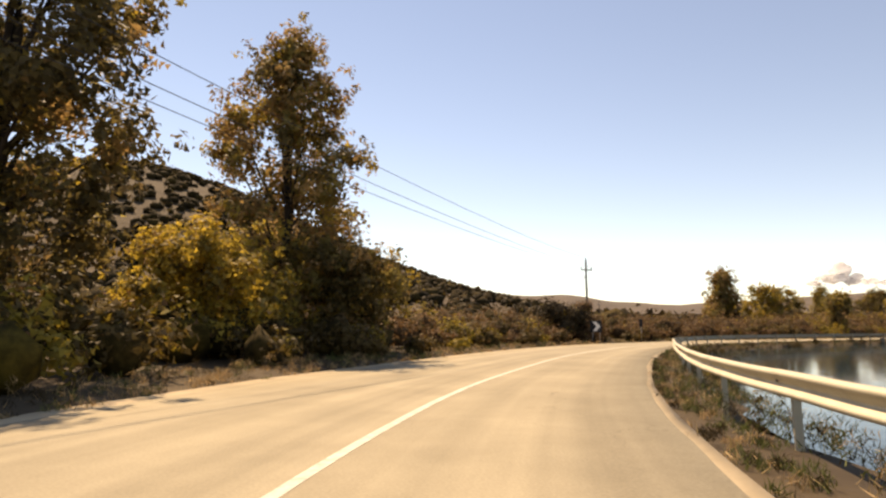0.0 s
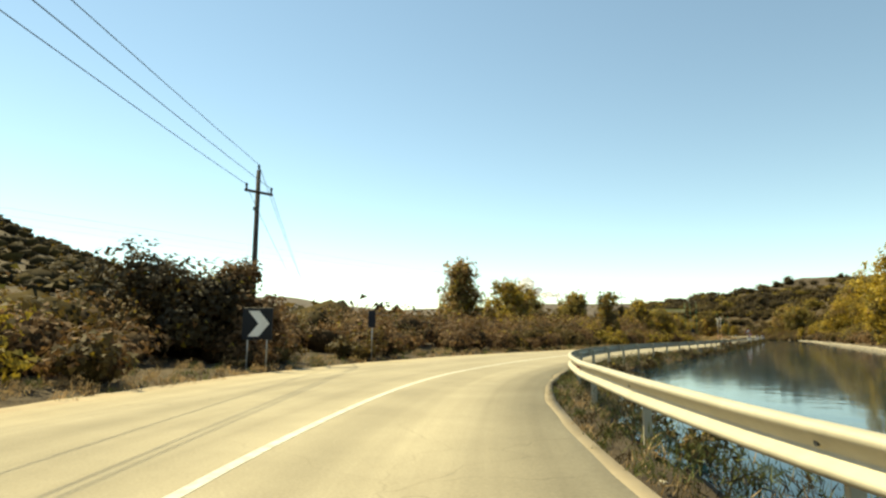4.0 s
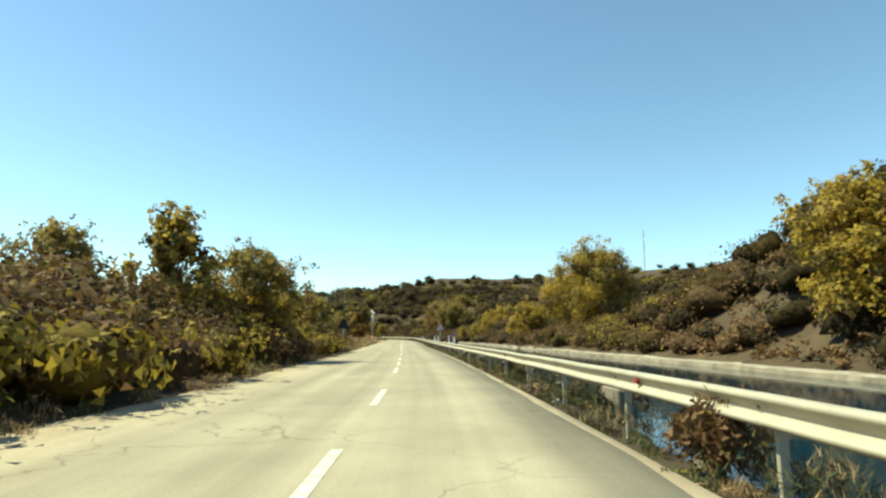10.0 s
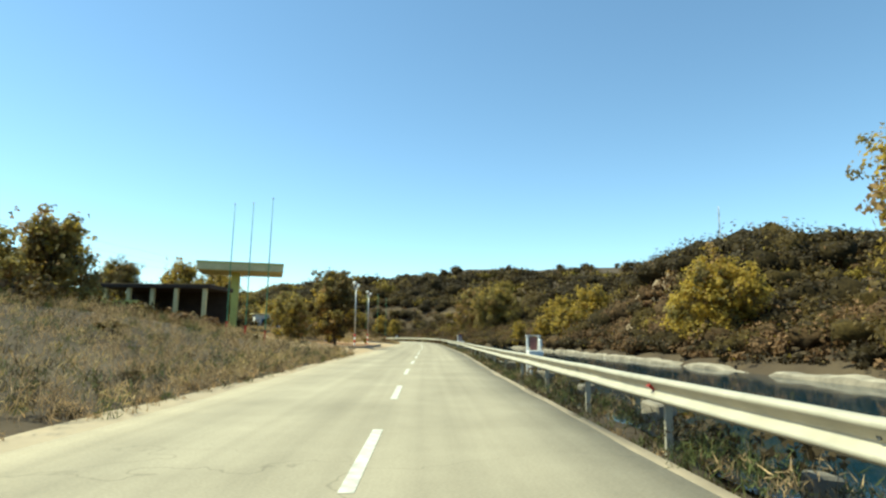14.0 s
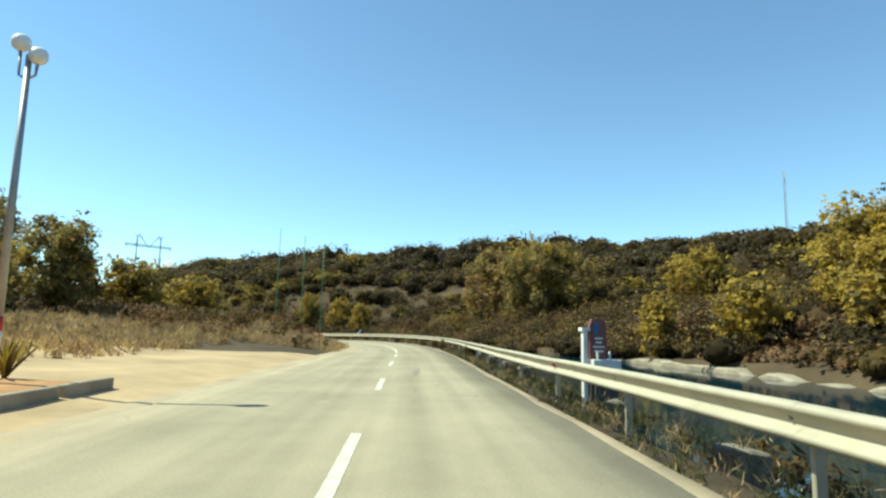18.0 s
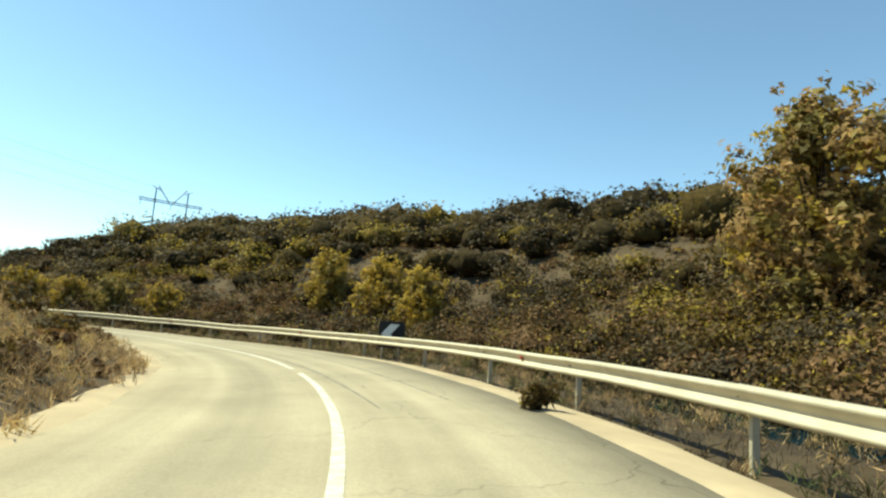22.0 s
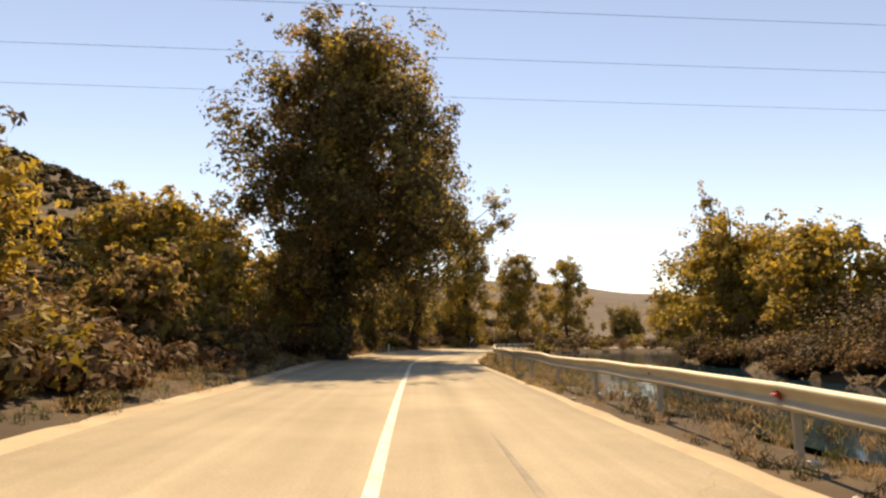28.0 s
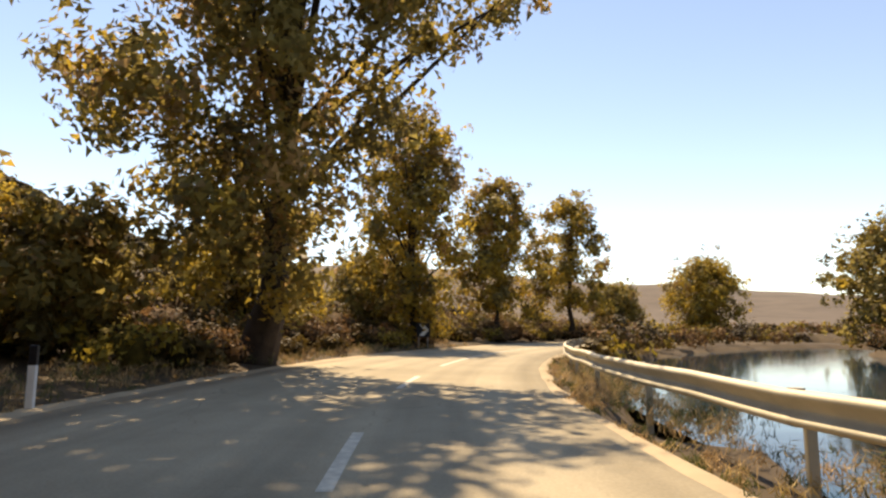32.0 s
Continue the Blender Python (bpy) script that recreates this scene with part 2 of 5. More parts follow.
def road_coords(xy):
    """Run and side distance of places on the plan."""
    s, d = np.empty(len(xy)), np.empty(len(xy))
    coarse = AXIS[::2]
    for a in range(0, len(xy), 4000):
        q = xy[a:a + 4000]
        k = np.argmin(((q[:, None] - coarse[None]) ** 2).sum(-1), 1) * 2
        v = q - AXIS[k]
        al = (v * TAN[k]).sum(1)
        s[a:a + 4000] = k - S0 + np.clip(al, -1, 1)
        side = v[:, 0] * TAN[k, 1] - v[:, 1] * TAN[k, 0]
        d[a:a + 4000] = np.sign(side) * np.hypot(v[:, 0], v[:, 1])
    return s, d


# ---- meshes ----
def mesh_np(name, verts, faces, mat, parent=None, smooth=False):
    me = bpy.data.meshes.new(name)
    verts, faces = np.asarray(verts, np.float32), np.asarray(faces, np.int32)
    n = faces.shape[1]
    me.vertices.add(len(verts))
    me.vertices.foreach_set("co", verts.ravel())
    me.loops.add(faces.size)
    me.loops.foreach_set("vertex_index", faces.ravel())
    me.polygons.add(len(faces))
    me.polygons.foreach_set("loop_start", np.arange(0, faces.size, n, dtype=np.int32))
    if smooth:
        me.polygons.foreach_set("use_smooth", np.ones(len(faces), bool))
    me.update(calc_edges=True)
    me.materials.append(mat)
    ob = new(name, me)
    ob.parent = parent
    return ob


def part(name, bm, mat, parent=None, label="", smooth=False):
    me = bpy.data.meshes.new(name)
    if smooth:
        for f in bm.faces:
            f.smooth = True
    bm.to_mesh(me)
    bm.free()
    me.materials.append(mat)
    ob = new(name, me)
    ob.parent = parent
    return tagged(ob, label) if label else ob


def thing(name, place, turn=0.0, label="", category="", group="", kind=""):
    ob = new(name)
    ob.empty_display_size = 0.2
    ob.matrix_world = Matrix.Translation(place) @ pose(0, 0, 0, 0, 0, turn)
    return tagged(ob, label, category, group, kind)


def box(bm, size, centre=(0, 0, 0), turn=None):
    m = Matrix.Translation(centre) @ (turn or Matrix()) @ Matrix.Diagonal((*size, 1))
    return bmesh.ops.create_cube(bm, size=1.0, matrix=m)["verts"]


def bevel_all(bm, width, segments=1):
    bmesh.ops.bevel(bm, geom=bm.edges[:], offset=width, segments=segments, affect="EDGES", profile=0.7)


def tube(bm, a, b, r0, r1, sides=10, cap=True):
    a, b = Vector(a), Vector(b)
    m = Matrix.Translation((a + b) / 2) @ (b - a).to_track_quat("Z", "Y").to_matrix().to_4x4()
    bmesh.ops.create_cone(bm, cap_ends=cap, segments=sides, radius1=r0, radius2=r1, depth=(b - a).length, matrix=m)


def strip(name, s_list, d_list, z_list, mat, parent=None, smooth=False, banked=True):
    """A sheet swept along the road; d and z are arrays, one column a cross point."""
    n, m = len(s_list), d_list.shape[1]
    run = np.repeat(s_list[:, None], m, 1)
    v = at(run, d_list, z_list + (camber(run, d_list) if banked else 0.0)).reshape(-1, 3)
    i = np.arange(n - 1)[:, None] * m + np.arange(m - 1)[None]
    f = np.stack([i, i + 1, i + m + 1, i + m], -1).reshape(-1, 4)
    return mesh_np(name, v, f, mat, parent, smooth)


def bumpy(x, y, scale, seed=0.0):
    """A cheap rolling noise for arrays, about -1 to 1."""
    x, y = x / scale + seed, y / scale - seed * 1.7
    return (np.sin(x * 1.7 + 1.3 * np.sin(y * 1.1 + seed)) + np.sin(y * 1.9 + 1.7 * np.sin(x * 0.8 + 2.1 + seed))
            + 0.6 * np.sin(3.1 * x + 2.3 * y + seed) + 0.5 * np.sin(4.3 * y - 2.9 * x + 1.0)) / 3.1


def ramp01(x):
    x = np.clip(x, 0, 1)
    return x * x * (3 - 2 * x)


def key(s, *pairs):
    return np.interp(s, [p[0] for p in pairs], [p[1] for p in pairs])



EDGE_L_KEYS = ((-40, -6.6), (13, -6.8), (34, -7.1), (50, -7), (65, -7), (78, -5.9), (88, -4.9), (100, -4.55), (130, -4.4), (158, -4.25), (180, -4.15), (205, -4.3), (250, -4.2), (262, -3.75), (268, -3.5), (274, -3.1), (280, -2.97), (286, -2.94), (298, -3.05), (304, -2.92), (310, -3.26), (316, -3.65), (324, -4.07), (334, -4.34), (345, -4.6), (356, -5.1), (372, -5.5), (383, -5.2), (440, -5))
EDGE_R_KEYS = ((-40, 1.7), (0, 1.62), (12, 2.15), (18, 2), (30, 1.75), (44, 1.45), (52, 1.38), (60, 1.42), (72, 1.55), (85, 2.1), (98, 2.3), (125, 2.12), (155, 2.3), (176, 2.42), (207, 2.4), (222, 2.25), (243, 2.1), (262, 2.3), (268, 2.7), (274, 2.65), (280, 3.15), (286, 3.35), (292, 3.45), (298, 3.45), (304, 3), (310, 2.55), (316, 2.5), (324, 2.85), (334, 2.85), (345, 2.54), (356, 2.2), (366, 2.1), (377, 2.4), (440, 2.5))
MID_KEYS = ((-40, -1.75), (0, -1.73), (12, -1.6), (20, -1.85), (30, -2.15), (36, -2.1), (45, -1.93), (52, -1.87), (60, -1.72), (75, -1.66), (87, -1.22), (99, -0.95), (127, -0.82), (155, -0.7), (176, -0.5), (212, -0.85), (224, -0.65), (246, -0.9), (262, -0.66), (268, -0.45), (274, -0.14), (280, 0), (286, 0.16), (292, 0), (298, -0.16), (304, -0.46), (310, -0.5), (324, -0.45), (334, -0.45), (345, -0.74), (356, -0.9), (366, -0.74), (378, -0.66), (440, -0.7))
RAIL_KEYS = ((-40, 2.9), (0, 3), (12, 3.1), (18, 3), (30, 2.7), (36, 2.2), (44, 2.1), (52, 1.92), (60, 1.98), (72, 2.4), (86, 3.2), (99, 3.2), (126, 2.9), (154, 2.72), (177, 3.1), (206, 2.76), (222, 2.95), (242, 2.7), (256, 2.95), (262, 3.4), (268, 3.9), (274, 4), (280, 4.2), (286, 4.38), (292, 4.5), (298, 4.46), (310, 4.5), (316, 4.35), (324, 4.12), (334, 4.06), (345, 3.85), (356, 3.5), (366, 3.1), (377, 3.2), (440, 3.2))


def ease(s, keys):
    """The keyed value, rounded over a few metres."""
    return (key(s - 4, *keys) + 2 * key(s, *keys) + key(s + 4, *keys)) / 4


def edge_l(s):
    return ease(s, EDGE_L_KEYS)


def edge_r(s):
    return ease(s, EDGE_R_KEYS)


def mid(s):
    return ease(s, MID_KEYS)


def rail_d(s):
    return ease(s, RAIL_KEYS)


def camber(s, d):
    """Rise of the banked surface in the sharp bend."""
    return key(s, (262, 0.0), (270, 0.012), (280, 0.036), (292, 0.038), (298, 0.02), (306, 0.0)) * np.clip(d, -4.0, 6.0)


# ---- the lie of the land ----
WATER_Z = -0.42


def bank_near(s):
    return rail_d(s) + key(s, (-40, 1.6), (60, 1.5), (80, 1.4), (260, 1.6), (272, 3.0), (280, 3.6), (330, 3.4), (345, 2.4), (356, 1.6), (396, 1.8), (412, 5.0), (440, 8.0))


def bank_far(s):
    return key(s, (-40, 34), (0, 26), (30, 18.5), (53, 15), (73, 14.0), (90, 17.0), (112, 17.6), (150, 17.0), (190, 16.2), (232, 15.3), (252, 14.2), (272, 12.6), (290, 11.8), (322, 14.0), (345, 15.0),
               (365, 17.0), (380, 18.5), (395, 19), (410, 18.5), (425, 16.5), (436, 18), (447, 22))


def hill_right(s, d, bf):
    """Rise of the scrub hill beyond the canal."""
    g = key(s, (-40, 0.02), (40, 0.04), (65, 0.14), (90, 0.22), (115, 0.26), (345, 0.26), (375, 0.27), (395, 0.12), (415, 0.04), (450, 0.02))
    u = np.maximum(d - bf - 1.3, 0)
    h = g * (np.minimum(u, 58) + 0.17 / 0.26 * np.clip(u - 58, 0, 140) - 0.08 * np.clip(u - 230, 0, 260))
    h = h + 4.4 * np.exp(-((s - 312) / 31) ** 2) * ramp01((u - 1) / 19) * (1 - ramp01((u - 42) / 45))
    h = h + 2.6 * np.exp(-((s - 354) / 17) ** 2) * ramp01((u - 1) / 15) * (1 - ramp01((u - 42) / 45))
    spur = 7.2 * np.exp(-((s - 138) / 24) ** 2) + 5.7 * np.exp(-((s - 228) / 13) ** 2) + 2.5 * np.exp(-((s - 95) / 16) ** 2)
    return h + spur * ramp01(u / 11) * (1 - 0.75 * ramp01((u - 16) / 30))


def ground_z(x, y):
    s, d = road_coords(np.stack([x, y], 1))
    n1, n2 = bumpy(x, y, 9.0, 0.3), bumpy(x, y, 42.0, 1.9)
    bn, bf, el, er = bank_near(s), bank_far(s), edge_l(s), edge_r(s)
    r = d > 0
    zr = -0.12 - 0.10 * ramp01((d - er) / 1.2)
    zr = zr + (-1.9 - zr) * ramp01((d - bn + 0.9) / 1.5)
    zf = -1.9 + 1.95 * ramp01((d - bf + 0.6) / 1.0)
    zr = np.where(d > (bn + bf) / 2, zf, zr)
    u = np.clip((d - bf - 1.5) / 20, 0, 1)
    zr = np.where(d > bf, zr + hill_right(s, d, bf) + n1 * 0.35 * u + n2 * 1.4 * ramp01((d - bf - 10) / 40), zr)
    e = el - d
    rise = key(s, (-40, 0.5), (110, 0.6), (150, 2.2), (195, 2.6), (212, 0.5), (250, 0.6), (262, 1.2), (275, 1.7), (295, 2.1), (315, 1.7), (345, 0.8), (440, 0.5))
    plate = key(s, (-40, 0), (200, 0), (215, 1.2), (245, 1.2), (265, 0.3), (440, 0))
    zl = -0.12 + 0.2 * ramp01(e / 2.0) + rise * ramp01((e - 0.5) / key(s, (250, 12), (268, 6), (325, 6), (345, 12))) * (0.85 + 0.15 * n1) + plate * ramp01((e - 7) / 11) + n2 * 0.5 * ramp01((e - 15) / 30)
    zl = np.where(d > el, -0.12, zl)
    out = np.where(r, zr, zl)
    out += camber(s, d) * np.where(r, 1 - ramp01((d - bn - 0.3) / 1.5), 1 - ramp01(e / 6.0))
    off = ramp01((np.abs(d) - 60) / 90)
    out += 117 * np.exp(-(((x + 236) / 206) ** 2 + ((y - 430) / 200) ** 2)) * off * ~r
    out += 340 * np.exp(-(((x + 1400) / 420) ** 2 + ((y - 1100) / 420) ** 2))
    far = np.hypot(x - 120, y - 150)
    ridge = 105 * (0.66 + 0.26 * bumpy(x, y, 330.0, 4.0) + 0.08 * bumpy(x, y, 90.0, 2.0)) * ramp01((far - 800) / 700)
    ridge += 62 * np.exp(-((x + 380) / 460) ** 2) * ramp01((y - 900) / 500) * (1 + 0.3 * bumpy(x, y, 160.0, 6.0))
    return out + ridge


def axis_lines(lo, hi, step, reach):
    a = list(np.arange(lo, hi + 0.1, step))
    g, left, right = step, [], []
    x0, x1 = a[0], a[-1]
    while x0 > lo - reach:
        g *= 1.13
        x0 -= g
        x1 += g
        left.append(x0)
        right.append(x1)
    return np.array(left[::-1] + a + right)


gx, gy = axis_lines(-45, 290, 1.9, 2600), axis_lines(-50, 390, 1.9, 2600)
GX, GY = np.meshgrid(gx, gy)
gz = ground_z(GX.ravel(), GY.ravel())
ii = np.arange(len(gy) - 1)[:, None] * len(gx) + np.arange(len(gx) - 1)[None]
ground = mesh_np("ground", np.stack([GX.ravel(), GY.ravel(), gz], 1), np.stack([ii, ii + 1, ii + len(gx) + 1, ii + len(gx)], -1).reshape(-1, 4), soil, smooth=True)
ground.data.materials.append(far_hill_mat)
mid_x = (GX[:-1, :-1].ravel() + GX[1:, 1:].ravel()) / 2
mid_y = (GY[:-1, :-1].ravel() + GY[1:, 1:].ravel()) / 2
ground.data.polygons.foreach_set("material_index", (np.hypot(mid_x - 120, mid_y - 150) > 620).astype(np.int32))
tagged(ground, "dry brown earth with thin grass beside the road", "ground", kind="structure")


def land(x, y):
    """Height of the ground sheet at single places."""
    return float(ground_z(np.array([x], float), np.array([y], float))[0])


# ---- a cloud on the horizon ----
cloud_mat = material("cloud", (0.95, 0.95, 0.95), 1.0, spread=0.02, scale=0.01, through_light=0.9, spec=0.0)
rr = np.random.default_rng(8)
bm = bmesh.new()
for k in range(26):
    u = rr.uniform(-1, 1)
    r = 27 * (1 - 0.6 * abs(u)) * rr.uniform(0.6, 1.1)
    up = rr.uniform(0.0, 1.0) * 120 * max(0.0, 1 - abs(u + 0.15)) ** 1.3
    m = Matrix.Translation((u * 150, rr.uniform(-40, 40), 205 + up * 0.75)) @ Matrix.Diagonal((1.5, 1.2, 0.8, 1))
    bmesh.ops.create_icosphere(bm, subdivisions=3, radius=r, matrix=m)
for v in bm.verts:
    v.co += Vector((bumpy(v.co.x, v.co.z, 16.0, 1.0), 0, bumpy(v.co.z, v.co.x, 13.0, 3.0))) * 7
cloud = tagged(part("cloud", bm, cloud_mat, smooth=True), "small white cumulus cloud low over the hills", "cloud", kind="structure")
cloud.matrix_world = Matrix.Translation((0.555 * 3300, 0.832 * 3300, 0)) @ pose(0, 0, 0, 0, 0, -33.7)


# ---- road ----
s_road = np.arange(-S0 + 1, len(AXIS) - S0 - 2, 1.0)
one = np.ones_like(s_road)
wl = edge_l(s_road) + 0.10 * bumpy(s_road, s_road * 0.3, 2.3, 3.0)
wr = edge_r(s_road) + 0.08 * bumpy(s_road, s_road * 0.3, 2.0, 7.0)
cols = [wl, wl + 0.05] + [wl + (wr - wl) * u for u in (0.2, 0.4, 0.6, 0.8)] + [wr - 0.05, wr]
zs = [-0.16 * one, -0.012 * one, 0 * one, 0 * one, 0 * one, 0 * one, -0.012 * one, -0.16 * one]
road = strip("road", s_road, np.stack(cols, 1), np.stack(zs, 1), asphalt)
lane_uv = road.data.uv_layers.new(name="lane")
vi = np.empty(len(road.data.loops), np.int32)
road.data.loops.foreach_get("vertex_index", vi)
lane = np.stack([np.repeat(s_road, 8), (np.stack(cols, 1) - mid(s_road)[:, None]).ravel()], 1)
lane_uv.data.foreach_set("uv", lane[vi].astype(np.float32).ravel())
tagged(road, "sun-bleached grey asphalt country road", "road", kind="structure")

s_v = s_road[::1]
wob = 0.12 * bumpy(s_v, s_v * 0.7, 1.7, 5.0) + 0.05 * bumpy(s_v, s_v * 1.3, 0.6, 2.0)
left_verge = strip("verge", s_v, np.stack([edge_l(s_v) - 0.55 + wob, edge_l(s_v) - 0.25, edge_l(s_v) + 0.10], 1), np.stack([-0.02 * one, 0.0 * one, -0.03 * one], 1), sand, smooth=True)
tagged(left_verge, "narrow pale dusty verge along the road edge", "verge", kind="structure")
wide = key(s_v, (-40, 0.06), (60, 0.07), (95, 0.15), (262, 0.16), (275, 0.8), (300, 1.0), (330, 0.7), (350, 0.25), (440, 0.2))
right_verge = strip("verge", s_v, np.stack([edge_r(s_v) - 0.15, edge_r(s_v) + 0.1, edge_r(s_v) + wide + wob], 1), np.stack([-0.03 * one, 0.0 * one, -0.10 * one], 1), sand, smooth=True)
tagged(right_verge, "pale dusty verge between road and guard rail", "verge", kind="structure")


def dash(s0, s1, width=0.13):
    ss = np.linspace(s0, s1, max(2, int((s1 - s0) / 1.0) + 1))
    dd = mid(ss)
    return strip("line", ss, np.stack([dd - width / 2, dd + width / 2], 1), np.full((len(ss), 2), 0.004), paint)


marks = thing("road_marking", spot(0, 0, 0), label="worn white centre line painted on the road", category="road marking", kind="structure")
marks.matrix_world = Matrix()
starts = (79, 87.3, 98.9, 110, 117.3, 126.8, 132, 137.4, 145.5, 153.7, 161.5, 169, 176, 183.6, 191, 198, 205, 211, 219.2, 227.5, 236, 245, 252.5)
lines = [(-30, 77)] + [(a, a + 3.2) for a in starts] + [(258, 288.5), (289.6, 311.0), (311.9, 315.0), (315.6, 372.5), (375.5, 378), (383, 386), (390, 430)]
for a, b in lines:
    dash(a, b).parent = marks

skid = material("tyre_rubber_mark", (0.25, 0.217, 0.165), 0.85, spread=0.3, scale=1.5)
skids = thing("skid_marks", (0, 0, 0), label="faint dark tyre marks on the asphalt of the bend", category="tyre marks", kind="structure")
skids.matrix_world = Matrix()
for a, b, d0, d1, w in ((283, 297, 0.75, 0.15, 0.10), (284, 299, 2.05, 1.5, 0.09), (301, 306, -2.0, -1.5, 0.06), (316.4, 320.0, -1.15, -0.95, 0.12), (318.0, 322.5, -0.35, -0.2, 0.10), (319.5, 321.0, -1.6, -1.3, 0.14), (240.5, 243.5, 0.0, 0.1, 0.22), (330, 337, 0.9, 0.8, 0.08)):
    ss = np.linspace(a, b, 10)
    dd = d0 + (d1 - d0) * (ss - a) / (b - a)
    g = w * np.sin(np.linspace(0.25, math.pi - 0.25, 10)) / 2
    strip("mark", ss, np.stack([dd - g, dd + g], 1), np.full((10, 2), 0.004), skid, skids)

# ---- water ----
s_w = np.arange(-40.0, 440.0, 2.0)
s_w = s_w[(s_w > -S0 + 2) & (s_w < len(AXIS) - S0 - 3)]
u = np.linspace(0, 1, 5)[None]
water_mat = bpy.data.materials.new("canal_water")
water_mat.use_nodes = True
nt = water_mat.node_tree
b = nt.nodes["Principled BSDF"]
b.inputs["Base Color"].default_value = (0.007, 0.028, 0.042, 1)
b.inputs["Roughness"].default_value = 0.06
b.inputs["IOR"].default_value = 1.33
b.inputs["Specular IOR Level"].default_value = 0.3
co = nt.nodes.new("ShaderNodeTexCoord")
wv = nt.nodes.new("ShaderNodeTexNoise")
wv.inputs["Scale"].default_value = 1.4
wv.inputs["Detail"].default_value = 3
bp = nt.nodes.new("ShaderNodeBump")
bp.inputs["Strength"].default_value = 0.12
bp.inputs["Distance"].default_value = 0.05
nt.links.new(co.outputs["Object"], wv.inputs["Vector"])
nt.links.new(wv.outputs["Fac"], bp.inputs["Height"])
nt.links.new(bp.outputs[0], b.inputs["Normal"])
water = strip("water", s_w, bank_near(s_w)[:, None] - 0.9 + (bank_far(s_w) - bank_near(s_w) + 1.6)[:, None] * u, np.full((len(s_w), 5), WATER_Z), water_mat, smooth=True, banked=False)
tagged(water, "dark blue-green canal water with faint ripples", "water", kind="structure")


# ---- guard rail ----
red_glass = material("red_reflector", (0.30, 0.015, 0.012), 0.3, spread=0.1, spec=0.6)
dark_steel = material("dark_steel", (0.10, 0.10, 0.095), 0.6, 0.4, spread=0.2, scale=6)
PROFILE = ((0.004, 0.446), (-0.030, 0.452), (-0.068, 0.470), (-0.083, 0.492), (-0.080, 0.512), (-0.060, 0.532), (-0.012, 0.562), (0.000, 0.582), (-0.002, 0.602), (-0.060, 0.668), (-0.080, 0.690),
           (-0.084, 0.708), (-0.076, 0.730), (-0.050, 0.748), (-0.014, 0.757), (0.006, 0.754), (0.004, 0.742), (-0.052, 0.728), (-0.066, 0.704), (0.014, 0.602), (0.014, 0.566), (-0.066, 0.500), (-0.050, 0.474), (0.010, 0.456), (0.004, 0.446))


def w_beam(s0, s1, parent, lift=0.0):
    ss = np.linspace(s0, s1, 5)
    low = 0.02 * ramp01((ss - 366) / 6) + 0.028
    sag = 0.02 * bumpy(ss, ss, 3.0, 2.0)[:, None] * key(ss, (0, 0.6), (260, 0.6), (320, 1.0), (350, 2.2), (440, 2.6))[:, None]
    dd = rail_d(ss)[:, None] + np.array([[p[0] for p in PROFILE]]) + sag * 1.3
    zz = np.array([[p[1] + lift for p in PROFILE]]) + sag - low[:, None]
    return strip("beam", ss, dd, zz, galvanised, parent, smooth=False)


rail = thing("guard_rail", (0, 0, 0), label="weathered galvanised steel guard rail along the canal", category="guard rail", kind="structure")
rail.matrix_world = Matrix()
span = np.arange(-36.0, 424.0, 4.0)
for a in span:
    w_beam(a - 0.12, a + 4.0, rail, 0.003 * ((a // 4) % 2))

post_bm = bmesh.new()
box(post_bm, (0.10, 0.055, 1.25), (0, 0, 0.03))
bevel_all(post_bm, 0.008)
post_me = bpy.data.meshes.new("post")
post_bm.to_mesh(post_me)
post_bm.free()
post_me.materials.append(galvanised)
spacer_bm = bmesh.new()
box(spacer_bm, (0.11, 0.08, 0.20), (-0.10, 0, 0.60))
spacer_me = bpy.data.meshes.new("spacer")
spacer_bm.to_mesh(spacer_me)
spacer_bm.free()
spacer_me.materials.append(galvanised)
bolt_bm = bmesh.new()
tube(bolt_bm, (-0.035, 0, 0), (-0.003, 0, 0), 0.022, 0.016, 6)
bolt_me = bpy.data.meshes.new("bolt")
bolt_bm.to_mesh(bolt_me)
bolt_bm.free()
bolt_me.materials.append(dark_steel)
refl_bm = bmesh.new()
vs = [refl_bm.verts.new(p) for p in ((-0.02, -0.05, 0.55), (-0.02, 0.05, 0.55), (-0.10, 0.05, 0.60), (-0.10, -0.05, 0.60), (-0.02, -0.05, 0.65), (-0.02, 0.05, 0.65))]
for f in ((0, 1, 2, 3), (3, 2, 5, 4), (0, 3, 4), (1, 5, 2), (0, 4, 5, 1)):
    refl_bm.faces.new([vs[k] for k in f])
refl_me = bpy.data.meshes.new("reflector")
refl_bm.to_mesh(refl_me)
refl_bm.free()
refl_me.materials.append(red_glass)
rng = np.random.default_rng(5)
for i, a in enumerate(span):
    s = a + 0.0
    for me, dz, off in ((post_me, 0.0, 0.17), (spacer_me, 0.0, 0.17), (bolt_me, 0.60, 0.0)):
        ob = new(me.name, me)
        ob.parent = rail
        rd = float(rail_d(np.array(s))) + off
        p = spot(s, rd, dz + float(camber(s, rd)))
        ob.matrix_world = Matrix.Translation(p) @ pose(0, 0, 0, rng.normal(0, 1.2) if me is post_me else 0, 0, heading(s))
